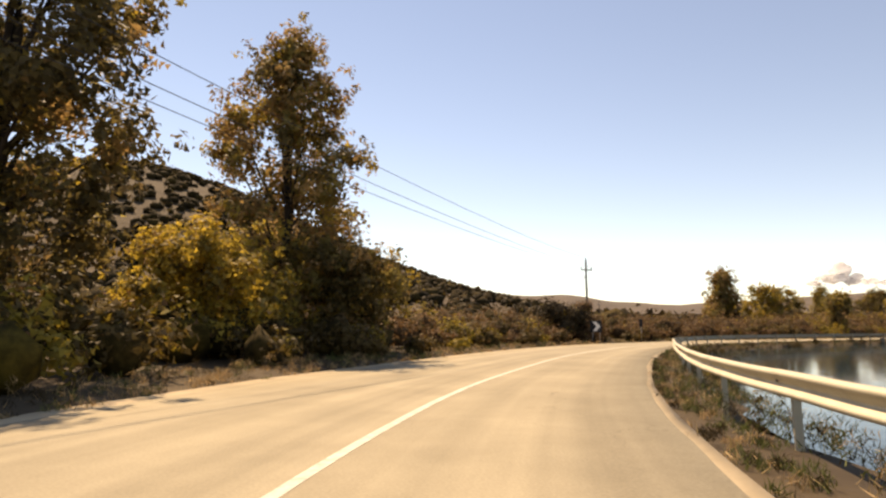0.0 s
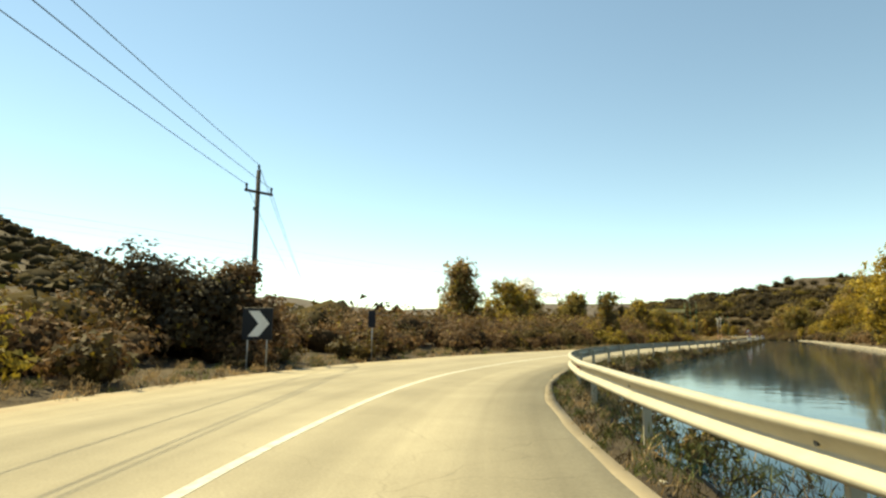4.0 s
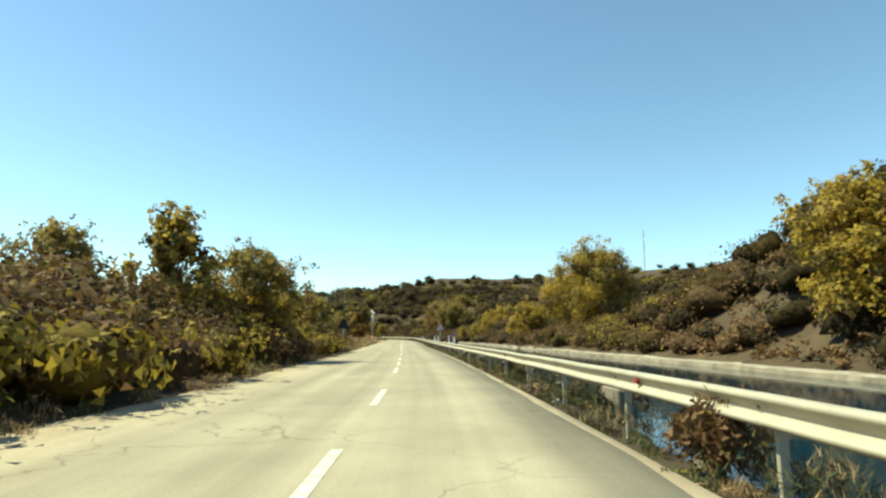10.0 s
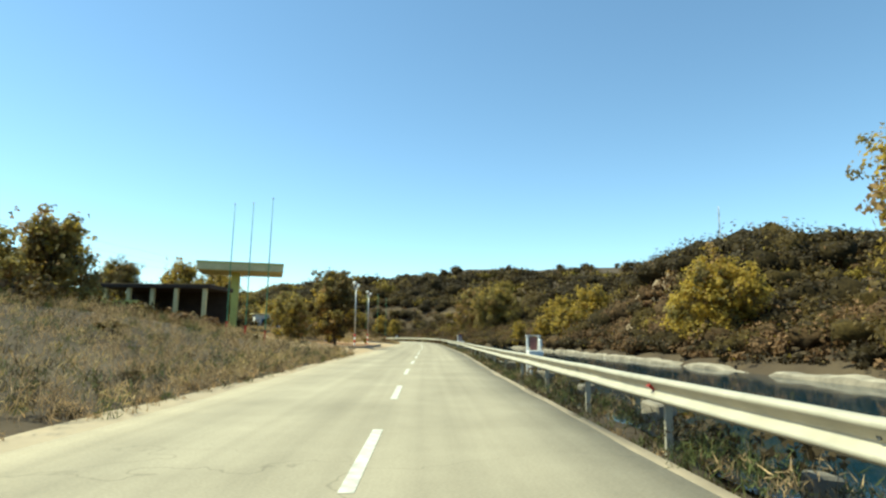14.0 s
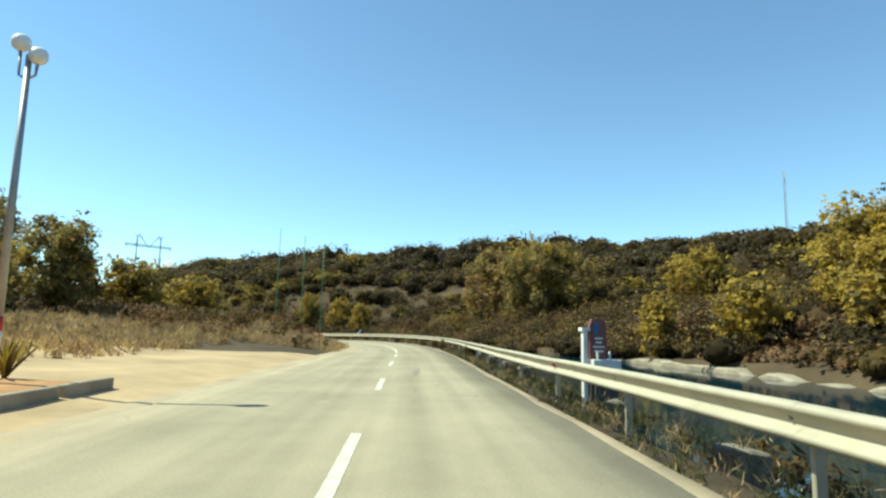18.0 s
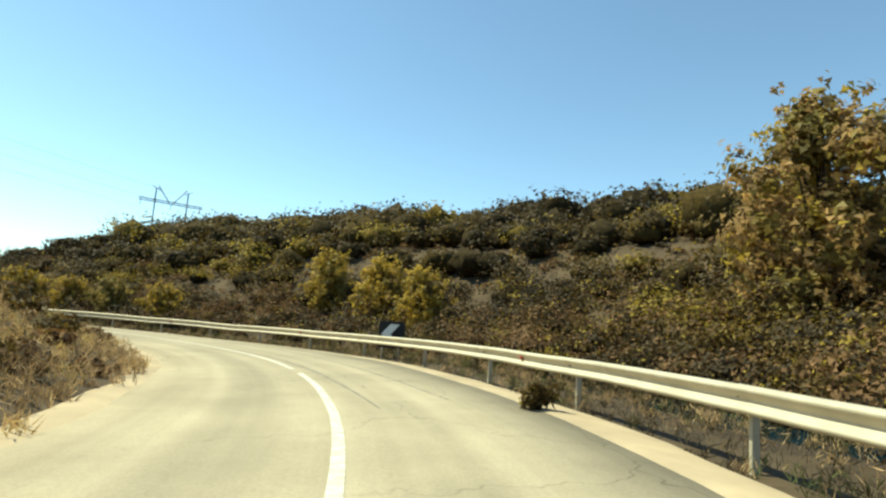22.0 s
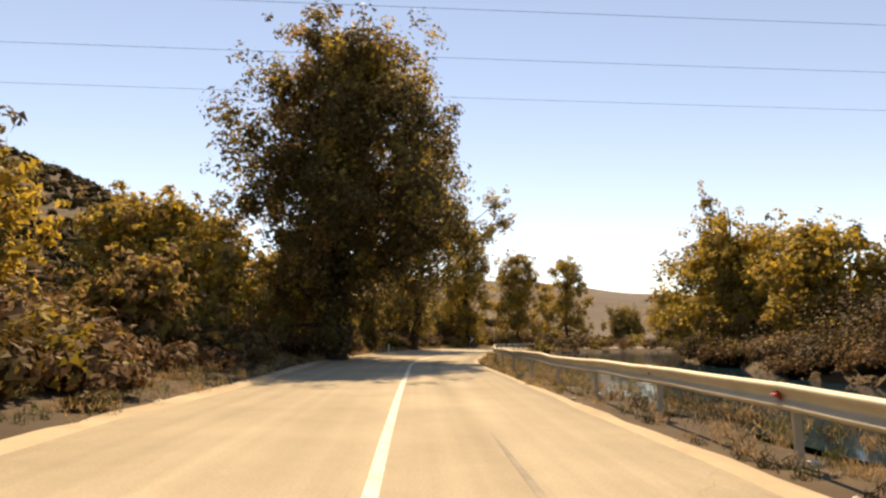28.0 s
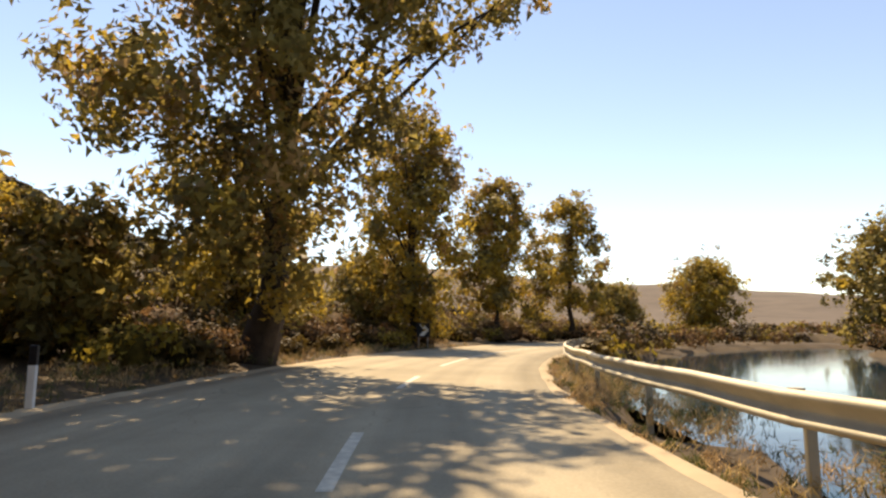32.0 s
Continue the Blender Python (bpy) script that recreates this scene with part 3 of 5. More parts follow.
for s in (20.5, 36.0, 48.5, 62.5, 78.0, 101.5, 115.0, 127.0, 146.5, 159.0, 172.0, 200.5, 214.0, 224.5, 235.5, 248.0, 260.5, 274.0, 286.0, 300.5, 311.0, 322.0, 336.0):
    ob = new("reflector", refl_me)
    ob.parent = rail
    ob.matrix_world = Matrix.Translation(spot(s, float(rail_d(np.array(s))), float(camber(s, rail_d(np.array(s)))))) @ pose(0, 0, 0, 0, 0, heading(s))

# ---- lining of the far bank ----
s_b = np.arange(72.0, 266.0, 0.7)
jag = 0.14 * bumpy(s_b, s_b * 1.3, 1.1, 8.0) + 0.20 * bumpy(s_b, s_b * 0.4, 4.0, 3.0)
worn = key(s_b, (40, 0.3), (165, 0.4), (185, 1.0), (266, 1.5))
gap = 0.26 * ramp01((bumpy(s_b, s_b * 0.7, 2.3, 5.0) - 0.12) / 0.25) * ramp01((s_b - 172) / 18) + 0.07 * ramp01((s_b - 172) / 18)
end = 0.5 * ramp01((s_b - 258) / 8) + gap
bfb = bank_far(s_b)


def lining(prof, mat, name):
    dd = np.stack([bfb + q[0] + jag * (0.5 if q[1] < -0.2 else 1) for q in prof], 1)
    zz = np.stack([q[1] + (jag * 0.45 * worn - end - 0.05) * (q[1] > -0.4) + 0 * s_b for q in prof], 1)
    return strip(name, s_b, dd, zz, mat, smooth=False)


far_bank = lining([(-0.45, -1.0), (-0.16, -0.30), (-0.06, -0.15)], stained, "canal_bank")
tagged(far_bank, "dark water-stained concrete side of the canal", "canal bank", kind="structure")
cap = lining([(-0.062, -0.15), (-0.02, -0.09), (0.10, -0.06), (0.55, -0.04), (0.95, -0.16)], concrete, "canal_bank_cap")
tagged(cap, "crumbling pale concrete lip of the far canal bank", "canal bank", kind="structure")

# ---- foliage ----
TINTS = [leaf_dark, leaf_olive, leaf_yellow, leaf_dry]


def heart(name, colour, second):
    """Twigs and leaves too small to tell apart: mottled, with deep relief, and inner shade put into the colour."""
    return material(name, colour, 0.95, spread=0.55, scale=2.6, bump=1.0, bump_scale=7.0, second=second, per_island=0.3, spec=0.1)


# darker than the leaf tints: the shade inside a bush is painted in
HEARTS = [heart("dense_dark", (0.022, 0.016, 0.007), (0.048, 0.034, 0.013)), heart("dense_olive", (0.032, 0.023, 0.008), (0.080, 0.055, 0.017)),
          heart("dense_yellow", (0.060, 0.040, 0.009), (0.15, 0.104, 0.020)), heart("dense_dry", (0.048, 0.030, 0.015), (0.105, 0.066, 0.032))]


def lump_base(level):
    bm = bmesh.new()
    bmesh.ops.create_icosphere(bm, subdivisions=level, radius=1.0)
    v = np.array([p.co[:] for p in bm.verts])
    f = np.array([[p.index for p in q.verts] for q in bm.faces])
    bm.free()
    return v, f


LUMPS = {k: lump_base(k) for k in (1, 2, 3)}


class Leaves:
    """Gathers leaf blades as free faces, with a tint for each, and the dense twiggy masses inside them."""

    def __init__(self, seed):
        self.rng = np.random.default_rng(seed)
        self.c, self.z, self.t, self.n, self.masses = [], [], [], [], []

    def mass(self, centre, radii, tint, level=2, rough=0.24):
        """A lumpy dense heart of twigs and leaves, in the shade-darkened heart colours."""
        v, f = LUMPS[level]
        a = self.rng.uniform(0, 6.28, 6)
        k = self.rng.uniform(2.2, 4.2, 3)
        bulge = (np.sin(k[0] * v[:, 0] + a[0]) * np.sin(k[1] * v[:, 1] + a[1]) + np.sin(k[2] * v[:, 2] + a[2]) * np.sin(k[0] * 1.3 * v[:, 1] + a[3])
                 + 0.7 * np.sin(5.3 * v[:, 0] + a[4]) * np.sin(4.7 * v[:, 2] + 5.1 * v[:, 1] + a[5]))
        r = 1.0 + rough * bulge + 0.06 * self.rng.normal(size=len(v))
        self.masses.append((np.asarray(centre, float) + v * r[:, None] * np.asarray(radii, float), f, tint))
        return self

    def blob(self, centre, radii, count, size, tint, puffs=7, hollow=0.55, dome=True, sprays=0.0, mixed=0.0, tight=1.0):
        """A bush or a part of a crown: puffs of leaves round the outside of an ellipsoid, with some sprays that stick out."""
        r = self.rng
        centre, radii = np.asarray(centre, float), np.asarray(radii, float)
        u = r.normal(size=(puffs, 3))
        u /= np.linalg.norm(u, axis=1)[:, None]
        if dome:
            u[:, 2] = np.abs(u[:, 2]) * 1.1 - 0.25
        out = r.random(puffs) < sprays
        u[out, 2] = np.abs(u[out, 2])
        hub = u * np.where(out, 0.95 + 0.3 * r.random(puffs), 0.78 * (hollow + (1 - hollow) * r.random(puffs)))[:, None]
        grow = np.where(out, 0.15 + 0.10 * r.random(puffs), (0.30 + 0.22 * r.random(puffs)) * tight)
        share = np.where(out, 0.35, 1.0)
        k = r.choice(puffs, count, p=share / share.sum())
        v = r.normal(size=(count, 3))
        v /= np.linalg.norm(v, axis=1)[:, None]
        p = hub[k] + v * grow[k, None] * (r.random((count, 1)) ** 0.45)
        self.c.append(centre + p * radii)
        self.z.append(size * (0.6 + 0.8 * r.random(count)))
        self.n.append(v * 0.9 + u[k] * 0.7 + np.array((0, 0, 0.35)) + 0.55 * r.normal(size=(count, 3)))
        tone = np.where(r.random(puffs) < mixed, r.integers(0, 4, puffs), tint)
        self.t.append(np.where(r.random(count) < 0.93, tone[k], r.integers(0, 4, count)))
        return self

    def build(self, name, parent=None, mats=None, long=1.0, upright=0.0, thin=1.0):
        r = self.rng
        c, z, t, nm = np.concatenate(self.c), np.concatenate(self.z), np.concatenate(self.t), np.concatenate(self.n)
        n = len(c)
        a = r.normal(size=(n, 3))
        a[:, 2] = a[:, 2] * 0.8 + upright
        if not upright:
            nm /= np.linalg.norm(nm, axis=1)[:, None]
            a -= nm * (a * nm).sum(1)[:, None]
        else:
            nm = r.normal(size=(n, 3))
        a /= np.linalg.norm(a, axis=1)[:, None]
        b = np.cross(a, nm)
        b /= np.linalg.norm(b, axis=1)[:, None]
        a, b = a * (z * long)[:, None] * 0.5, b * z[:, None] * 0.34 * thin
        verts = [np.stack([c - a + b, c + a, c - a * 0.6 - b * 1.3], 1).reshape(-1, 3)]
        faces = [np.arange(n * 3).reshape(-1, 3)]
        mats = list(mats or TINTS)
        tint = [t]
        base, flat = n * 3, n
        for v, f, k in self.masses:
            verts.append(v)
            faces.append(f + base)
            tint.append(np.full(len(f), len(mats) + k))
            base += len(v)
        if self.masses:
            mats += HEARTS
        ob = mesh_np(name, np.concatenate(verts), np.concatenate(faces), mats[0], parent)
        for m in mats[1:]:
            ob.data.materials.append(m)
        tint = np.concatenate(tint)
        ob.data.polygons.foreach_set("material_index", tint.astype(np.int32))
        ob.data.polygons.foreach_set("use_smooth", np.arange(len(tint)) >= flat)
        ob.data.update()
        return ob


def heights(x, y):
    return ground_z(np.asarray(x, float), np.asarray(y, float))


# scrub on the hill across the canal
rng = np.random.default_rng(11)


def scrub(name, label, s0, s1, reach, spacing, big, seed, near=0.0):
    lv = Leaves(seed)
    r = np.random.default_rng(seed)
    n = int((s1 - s0) * (reach - near) / spacing ** 2)
    s = r.uniform(s0, s1, n)
    d = bank_far(s) + key(s, (150, 1.5), (180, 1.2), (225, 0.9), (258, 0.1), (270, -0.9), (322, -0.9), (336, 0.0), (450, 0.0)) + near + (reach - near) * r.random(n)
    p = at(s, d)
    ss, dd = road_coords(p[:, :2])
    keep = (np.abs(dd - d) < 2.0)
    s, d, p = s[keep], d[keep], p[keep]
    z = np.maximum(heights(p[:, 0], p[:, 1]), -0.55)
    tone = bumpy(p[:, 0], p[:, 1], 14.0, 6.0) + r.normal(0, 0.45, len(s))
    away = d - bank_far(s)
    bare = 0.6 * np.exp(-((s - 226) / 7) ** 2) * (away < 11) + 0.35 * np.exp(-((s - 118) / 30) ** 2) * (away < 12)
    for i in range(len(s)):
        dry = r.random() < bare[i]
        if dry and r.random() < 0.2:
            continue
        h = (0.6 if dry else 1.0) * big * (0.65 + 0.8 * r.random()) * (0.75 if away[i] < 3 else 1.0)
        w = h * (0.95 + 0.45 * r.random())
        tint = 0 if tone[i] < 0.12 else (1 if tone[i] < 0.85 else 2)
        if dry or away[i] < 9 and r.random() < 0.30:
            tint = 3
        k = int(np.clip(3900 / (16 + away[i]), 45, 200) * max(1.0, h / 2.0) ** 1.2)
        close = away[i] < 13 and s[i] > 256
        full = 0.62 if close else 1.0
        # close bushes get a smaller heart, always in the darkest painted shade
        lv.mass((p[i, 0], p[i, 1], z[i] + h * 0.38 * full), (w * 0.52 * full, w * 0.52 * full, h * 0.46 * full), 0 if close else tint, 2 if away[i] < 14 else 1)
        lv.blob((p[i, 0], p[i, 1], z[i] + h * 0.42), (w, w, h * 0.72), int(k * 2.4) if close else k, 0.15 + away[i] * 0.004 if close else np.clip(0.20 + away[i] * 0.0085, 0.22, 0.8), tint,
                puffs=20 if close else 12, hollow=0.6 if close else 0.75, sprays=0.12 if away[i] < 12 else 0.0, mixed=0.2 if close else 0.0)
    ob = lv.build(name)
    return tagged(ob, label, "scrub", kind="stuff")


scrub("hillside_scrub", "dense dark olive scrub covering the dry hillside", 62, 150, 60, 2.3, 1.7, 21)
scrub("hillside_scrub", "dense dark olive scrub covering the dry hillside", 150, 262, 62, 2.3, 1.7, 22)
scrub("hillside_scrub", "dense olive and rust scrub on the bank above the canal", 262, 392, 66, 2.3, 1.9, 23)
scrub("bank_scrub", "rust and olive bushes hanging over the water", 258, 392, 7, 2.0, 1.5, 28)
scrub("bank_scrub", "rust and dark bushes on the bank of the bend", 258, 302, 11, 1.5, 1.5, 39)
scrub("spur_scrub", "rusty brush among the rocks of the spur", 196, 246, 14, 1.7, 1.3, 30)
scrub("spur_scrub", "dark round bushes on top of the rocky spur", 216, 244, 20, 2.2, 2.6, 38, near=9)
scrub("ridge_scrub", "tall dark bushes along the hill above the bend", 296, 350, 60, 3.6, 3.4, 29, near=22)
scrub("hilltop_scrub", "dark round bushes along the far hill ridge", 120, 392, 200, 6.4, 3.0, 24, near=60)
scrub("bank_scrub", "low bushes on the far shore", -20, 62, 22, 3.2, 1.5, 25)
scrub("bank_scrub", "low yellowing bushes on the far shore", 385, 446, 26, 2.4, 1.6, 26)

# dry brush between the bushes
lv = Leaves(40)
rr = np.random.default_rng(40)
bs = rr.uniform(64, 390, 4600)
bd = bank_far(bs) + 1.1 + 26 * rr.random(4600) ** 1.2
bp = at(bs, bd)
bz = heights(bp[:, 0], bp[:, 1])
for q, z in zip(bp, bz):
    h = rr.uniform(0.35, 0.9)
    lv.blob((q[0], q[1], z + h * 0.35), (h * 1.3, h * 1.3, h * 0.7), 34, 0.26, 3 if rr.random() < 0.7 else 0, puffs=6, sprays=0.2)
tagged(lv.build("dry_brush"), "rust-brown dry brush covering the ground of the hillside", "brush", kind="stuff")

# woods on the far hill
lv = Leaves(27)
rr = np.random.default_rng(27)
wx, wy = rr.uniform(-330, 130, 5200), rr.uniform(90, 640, 5200)
ws, wd = road_coords(np.stack([wx, wy], 1))
ok = wd < -24
wz = heights(wx, wy)
for x, y, z in zip(wx[ok], wy[ok], wz[ok]):
    h = rr.uniform(2.5, 5.0)
    k = 0 if rr.random() < 0.75 else 1
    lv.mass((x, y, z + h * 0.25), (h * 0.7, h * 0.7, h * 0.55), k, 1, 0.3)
    lv.blob((x, y, z + h * 0.4), (h * 0.9, h * 0.9, h * 0.7), 12, 1.2, k, puffs=7)
tagged(lv.build("far_woods"), "dark green woods on the long hill", "woods", kind="stuff")

# the thicket on the other side of the road
def thicket(name, label, s0, s1, d0, d1, spacing, low, high, seed, tints=(0, 1, 3), leaf=0.20):
    lv = Leaves(seed)
    r = np.random.default_rng(seed)
    n = int((s1 - s0) * (d1 - d0) / spacing ** 2)
    s = r.uniform(s0, s1, n)
    e = d0 + (d1 - d0) * r.random(n)
    p = at(s, edge_l(s) - e)
    ss, dd = road_coords(p[:, :2])
    keep = np.abs(dd - (edge_l(s) - e)) < 2.5
    s, e, p = s[keep], e[keep], p[keep]
    z = heights(p[:, 0], p[:, 1])
    tone = bumpy(p[:, 0], p[:, 1], 5.0, 2.0) * 0.8 + r.normal(0, 0.5, len(s))
    for i in range(len(s)):
        h = (low + (high - low) * np.clip((e[i] - d0) / 5, 0.0, 1)) * (0.7 + 0.6 * r.random())
        w = h * (0.55 + 0.4 * r.random()) + 0.25
        tint = tints[0] if tone[i] < -0.35 else (tints[1] if tone[i] < 0.55 else tints[2])
        k = int(np.clip(2200 / (4 + e[i]), 110, 360))
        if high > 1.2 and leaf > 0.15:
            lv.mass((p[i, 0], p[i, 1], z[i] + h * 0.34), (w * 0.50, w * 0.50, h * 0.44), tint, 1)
        lv.blob((p[i, 0], p[i, 1], z[i] + h * 0.40), (w, w, h * 0.72), k, leaf * 0.85 * (1 + e[i] * 0.04), tint, puffs=11, hollow=0.7, sprays=0.15)
    return tagged(lv.build(name), label, "thicket", kind="stuff")


thicket("roadside_thicket", "tangled olive and brown bushes beside the road", -30, 48, 1.6, 22, 1.7, 0.9, 2.3, 31, (3, 1, 2))
thicket("roadside_thicket", "tangled brown and olive bushes beside the road", 48, 100, 1.5, 22, 1.6, 1.0, 2.2, 32, (1, 3, 3))
thicket("roadside_thicket", "thick dry hedge of olive bushes beside the road", 100, 158, 1.0, 18, 1.5, 1.3, 2.5, 33, (1, 3, 2))
thicket("roadside_thicket", "low dry bushes on the rise beside the road", 164, 204, 7.0, 26, 3.0, 0.4, 0.95, 34, (3, 1, 3))
thicket("roadside_thicket", "tall grey-brown bushes at the end of the hedge", 158, 163.5, 1.9, 5.5, 1.0, 1.5, 2.3, 37, (3, 1, 3), 0.15)
thicket("lot_thicket", "bushes behind the sandy lot", 200, 262, 18, 36, 2.4, 1.4, 2.6, 35, (0, 1, 2))
thicket("meadow_thicket", "dry low weeds inside the bend", 258, 340, 1.0, 20, 2.3, 0.35, 1.1, 36, (3, 1, 3), 0.16)
thicket("roadside_thicket", "shaded undergrowth below the roadside trees", 318, 440, 1.4, 20, 1.7, 0.8, 2.2, 37, (1, 3, 2))


# ---- trees ----
def bent_tube(bm, pts, radii, sides=8):
    rings = []
    for i, p in enumerate(pts):
        q = (Vector(pts[min(i + 1, len(pts) - 1)]) - Vector(pts[max(i - 1, 0)])).to_track_quat("Z", "Y")
        rings.append([bm.verts.new(Vector(p) + q @ Vector((math.cos(a) * radii[i], math.sin(a) * radii[i], 0))) for a in (2 * math.pi * k / sides for k in range(sides))])
    for a, b in zip(rings, rings[1:]):
        for k in range(sides):
            bm.faces.new((a[k], a[(k + 1) % sides], b[(k + 1) % sides], b[k]))
    bm.faces.new(rings[-1])


TREE_TINTS = [tree_dark, tree_olive, tree_gold, tree_rust]


def tree(label, place, height, lobes, trunk_r, leaf, tint, seed, lean=(0.0, 0.0), group="", category="tree", name="tree", mixed=0.22, full=1.0):
    """lobes: (x, y, z, rx, ry, rz) of the parts of the crown, in metres from the foot."""
    r = np.random.default_rng(seed)
    t = thing(name, place, 0.0, label, category, group)
    top = height * 0.84
    bm = bmesh.new()
    n = 7
    pts = [(lean[0] * (i / n) ** 1.4 + 0.12 * trunk_r * 3 * r.normal(), lean[1] * (i / n) ** 1.4 + 0.12 * trunk_r * 3 * r.normal(), -0.3 + (top + 0.3) * i / n) for i in range(n + 1)]
    bent_tube(bm, pts, [trunk_r * (1.35 if i == 0 else 1.0 - 0.86 * i / n) for i in range(n + 1)], 9)
    part("trunk", bm, bark, t, smooth=True)
    limbs = 0
    for lx, ly, lz, rx, ry, rz in lobes[::-1]:
        k = int(np.clip((0.12 + 0.62 * (lz / height)) * n * 0.9, 1, n - 1))
        a = Vector(pts[k])
        b = Vector((lx, ly, lz))
        if (b - a).length > 0.8 and limbs < (22 if trunk_r > 0.3 else 9):
            limbs += 1
            bm = bmesh.new()
            m1 = a.lerp(b, 0.5) + Vector((r.normal() * 0.15, r.normal() * 0.15, 0.12))
            q = trunk_r * (0.36 - 0.035 * k)
            bent_tube(bm, [a, a.lerp(m1, 0.6), m1, b], [q, q * 0.8, q * 0.55, q * 0.2], 6)
            part("limb", bm, bark, t, smooth=True)
    lv = Leaves(seed + 500)
    for l in lobes:
        skin = 4.2 * (l[3] * l[4] + l[4] * l[5] + l[3] * l[5])
        count = full * 0.33 * skin / (0.36 * leaf * leaf)
        tn = tint if r.random() > mixed * 0.5 else int(r.integers(0, 4))
        lv.blob(l[:3], l[3:], int(count * 0.85), leaf, tn, puffs=int(11 + 3 * l[3]), hollow=0.5, dome=False, sprays=0.3, mixed=mixed, tight=0.8)
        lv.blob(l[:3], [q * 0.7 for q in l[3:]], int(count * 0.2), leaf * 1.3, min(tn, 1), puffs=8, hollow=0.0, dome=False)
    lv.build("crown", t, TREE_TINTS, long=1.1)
    return t


def foot(s, d):
    p = spot(s, d)
    p.z = land(p.x, p.y)
    return p


def crown(h, w, seed, low, n, belly, waist):
    """Lobes filling a crown of height h and half width w, widest at the share belly of its height."""
    r = np.random.default_rng(seed)
    out = []
    for i in range(n):
        u = low + (1.0 - low) * ((i + 0.5) / n) ** 0.9
        f = waist + (1 - waist) * math.sin(0.5 * math.pi * min(1.0, u / belly)) if u < belly else (1.05 - u) / (1.05 - belly) if belly < 0.2 else math.sqrt(max(0.03, 1 - ((u - belly) / (1.03 - belly)) ** 2))
        g = w * (0.27 + 0.27 * r.random()) * (0.78 + 0.3 * f)
        q = max(0.0, w * f * (0.74 + 0.46 * r.random()) - g * 0.8)
        a = 2.4 * i + 0.7 * r.random()
        out.append((math.cos(a) * q, math.sin(a) * q, min(h * u, h - g * 0.7), g, g, g * (0.85 + 0.3 * r.random())))
    for u in (0.28, 0.5, 0.72):
        f = math.sqrt(max(0.1, 1 - ((u - belly) / 0.75) ** 2))
        out.append((0, 0, h * u, w * 0.55 * f, w * 0.55 * f, h * 0.17))
    return out


def round_lobes(h, w, seed, low=0.06, n=20):
    """Lobes of a broad bushy crown of height h and half width w."""
    return crown(h, w, seed, min(low, 0.15) * 0.6, max(n, 18), 0.48, 0.62)


def tall_lobes(h, w, seed, low=0.1, n=18):
    """Lobes of a tall, narrow crown."""
    return crown(h, w, seed, min(low, 0.2) * 0.8, max(n, 18), 0.42, 0.55)


def cone_lobes(h, w, seed, n=14):
    """Lobes of a crown that narrows from the foot to a pointed tip."""
    return crown(h, w, seed, 0.04, n + 6, 0.16, 0.8)


def on_land(x, y):
    return Vector((x, y, land(x, y)))


# by the first bend
tree("tall plane tree with browning leaves beside the road", foot(25.6, -15.4), 16.5, crown(16.5, 4.3, 1, 0.06, 26, 0.4, 0.8), 0.32, 0.22, 3, 41, mixed=0.4, full=0.95)
tree("dark old plane tree shading the road edge", foot(13.0, -15.8), 16.5, crown(16.5, 4.2, 2, 0.08, 26, 0.5, 0.7), 0.42, 0.23, 0, 42, mixed=0.35, full=1.0)
tree("yellowing bush tree beside the road", foot(18.2, -13.6), 4.8, round_lobes(4.8, 3.0, 3), 0.12, 0.19, 2, 43, mixed=0.15)
tree("small rusty tree at the foot of the plane tree", foot(23.0, -16.5), 5.2, round_lobes(5.2, 2.6, 4), 0.14, 0.20, 3, 44, mixed=0.35)
tree("low rusty tree at the foot of the plane tree", foot(26.5, -12.2), 5.2, round_lobes(5.2, 3.1, 6), 0.12, 0.19, 0, 46, mixed=0.4)
tree("conical rusty tree beyond the hedge", foot(131.5, -40.0), 12.5, cone_lobes(12.5, 6.2, 5, 18), 0.28, 0.36, 3, 45, mixed=0.4)
for k, (s, d, h, w, tn) in enumerate(((128, -30, 8.5, 3.8, 2), (142, -33, 8.0, 4.0, 1), (152, -26, 7.2, 3.4, 1), (131.0, -9.8, 5.6, 2.0, 2), (152.5, -7.8, 3.8, 1.7, 2), (187, -21, 7.2, 2.9, 0),
                                      (196, -20, 5.2, 2.9, 1), (206, -27, 6.4, 3.0, 2), (241, -31, 8.2, 3.2, 2), (146, -8.5, 3.2, 1.8, 0))):
    tree("leafy young tree standing out of the thicket", foot(s, d), h, round_lobes(h, w, 60 + k), 0.12 + 0.01 * h, 0.24, tn, 60 + k, group="trees in the thicket", mixed=0.35)
tree("slender leafy tree at the road edge", foot(105.8, -7.9), 5.7, tall_lobes(5.7, 2.0, 7, 0.12, 18), 0.12, 0.15, 0, 47, mixed=0.5, full=1.3)
tree("broad dark bush tree beside the road", foot(134.5, -7.6), 4.9, round_lobes(4.9, 2.9, 8), 0.16, 0.15, 1, 48, mixed=0.4)

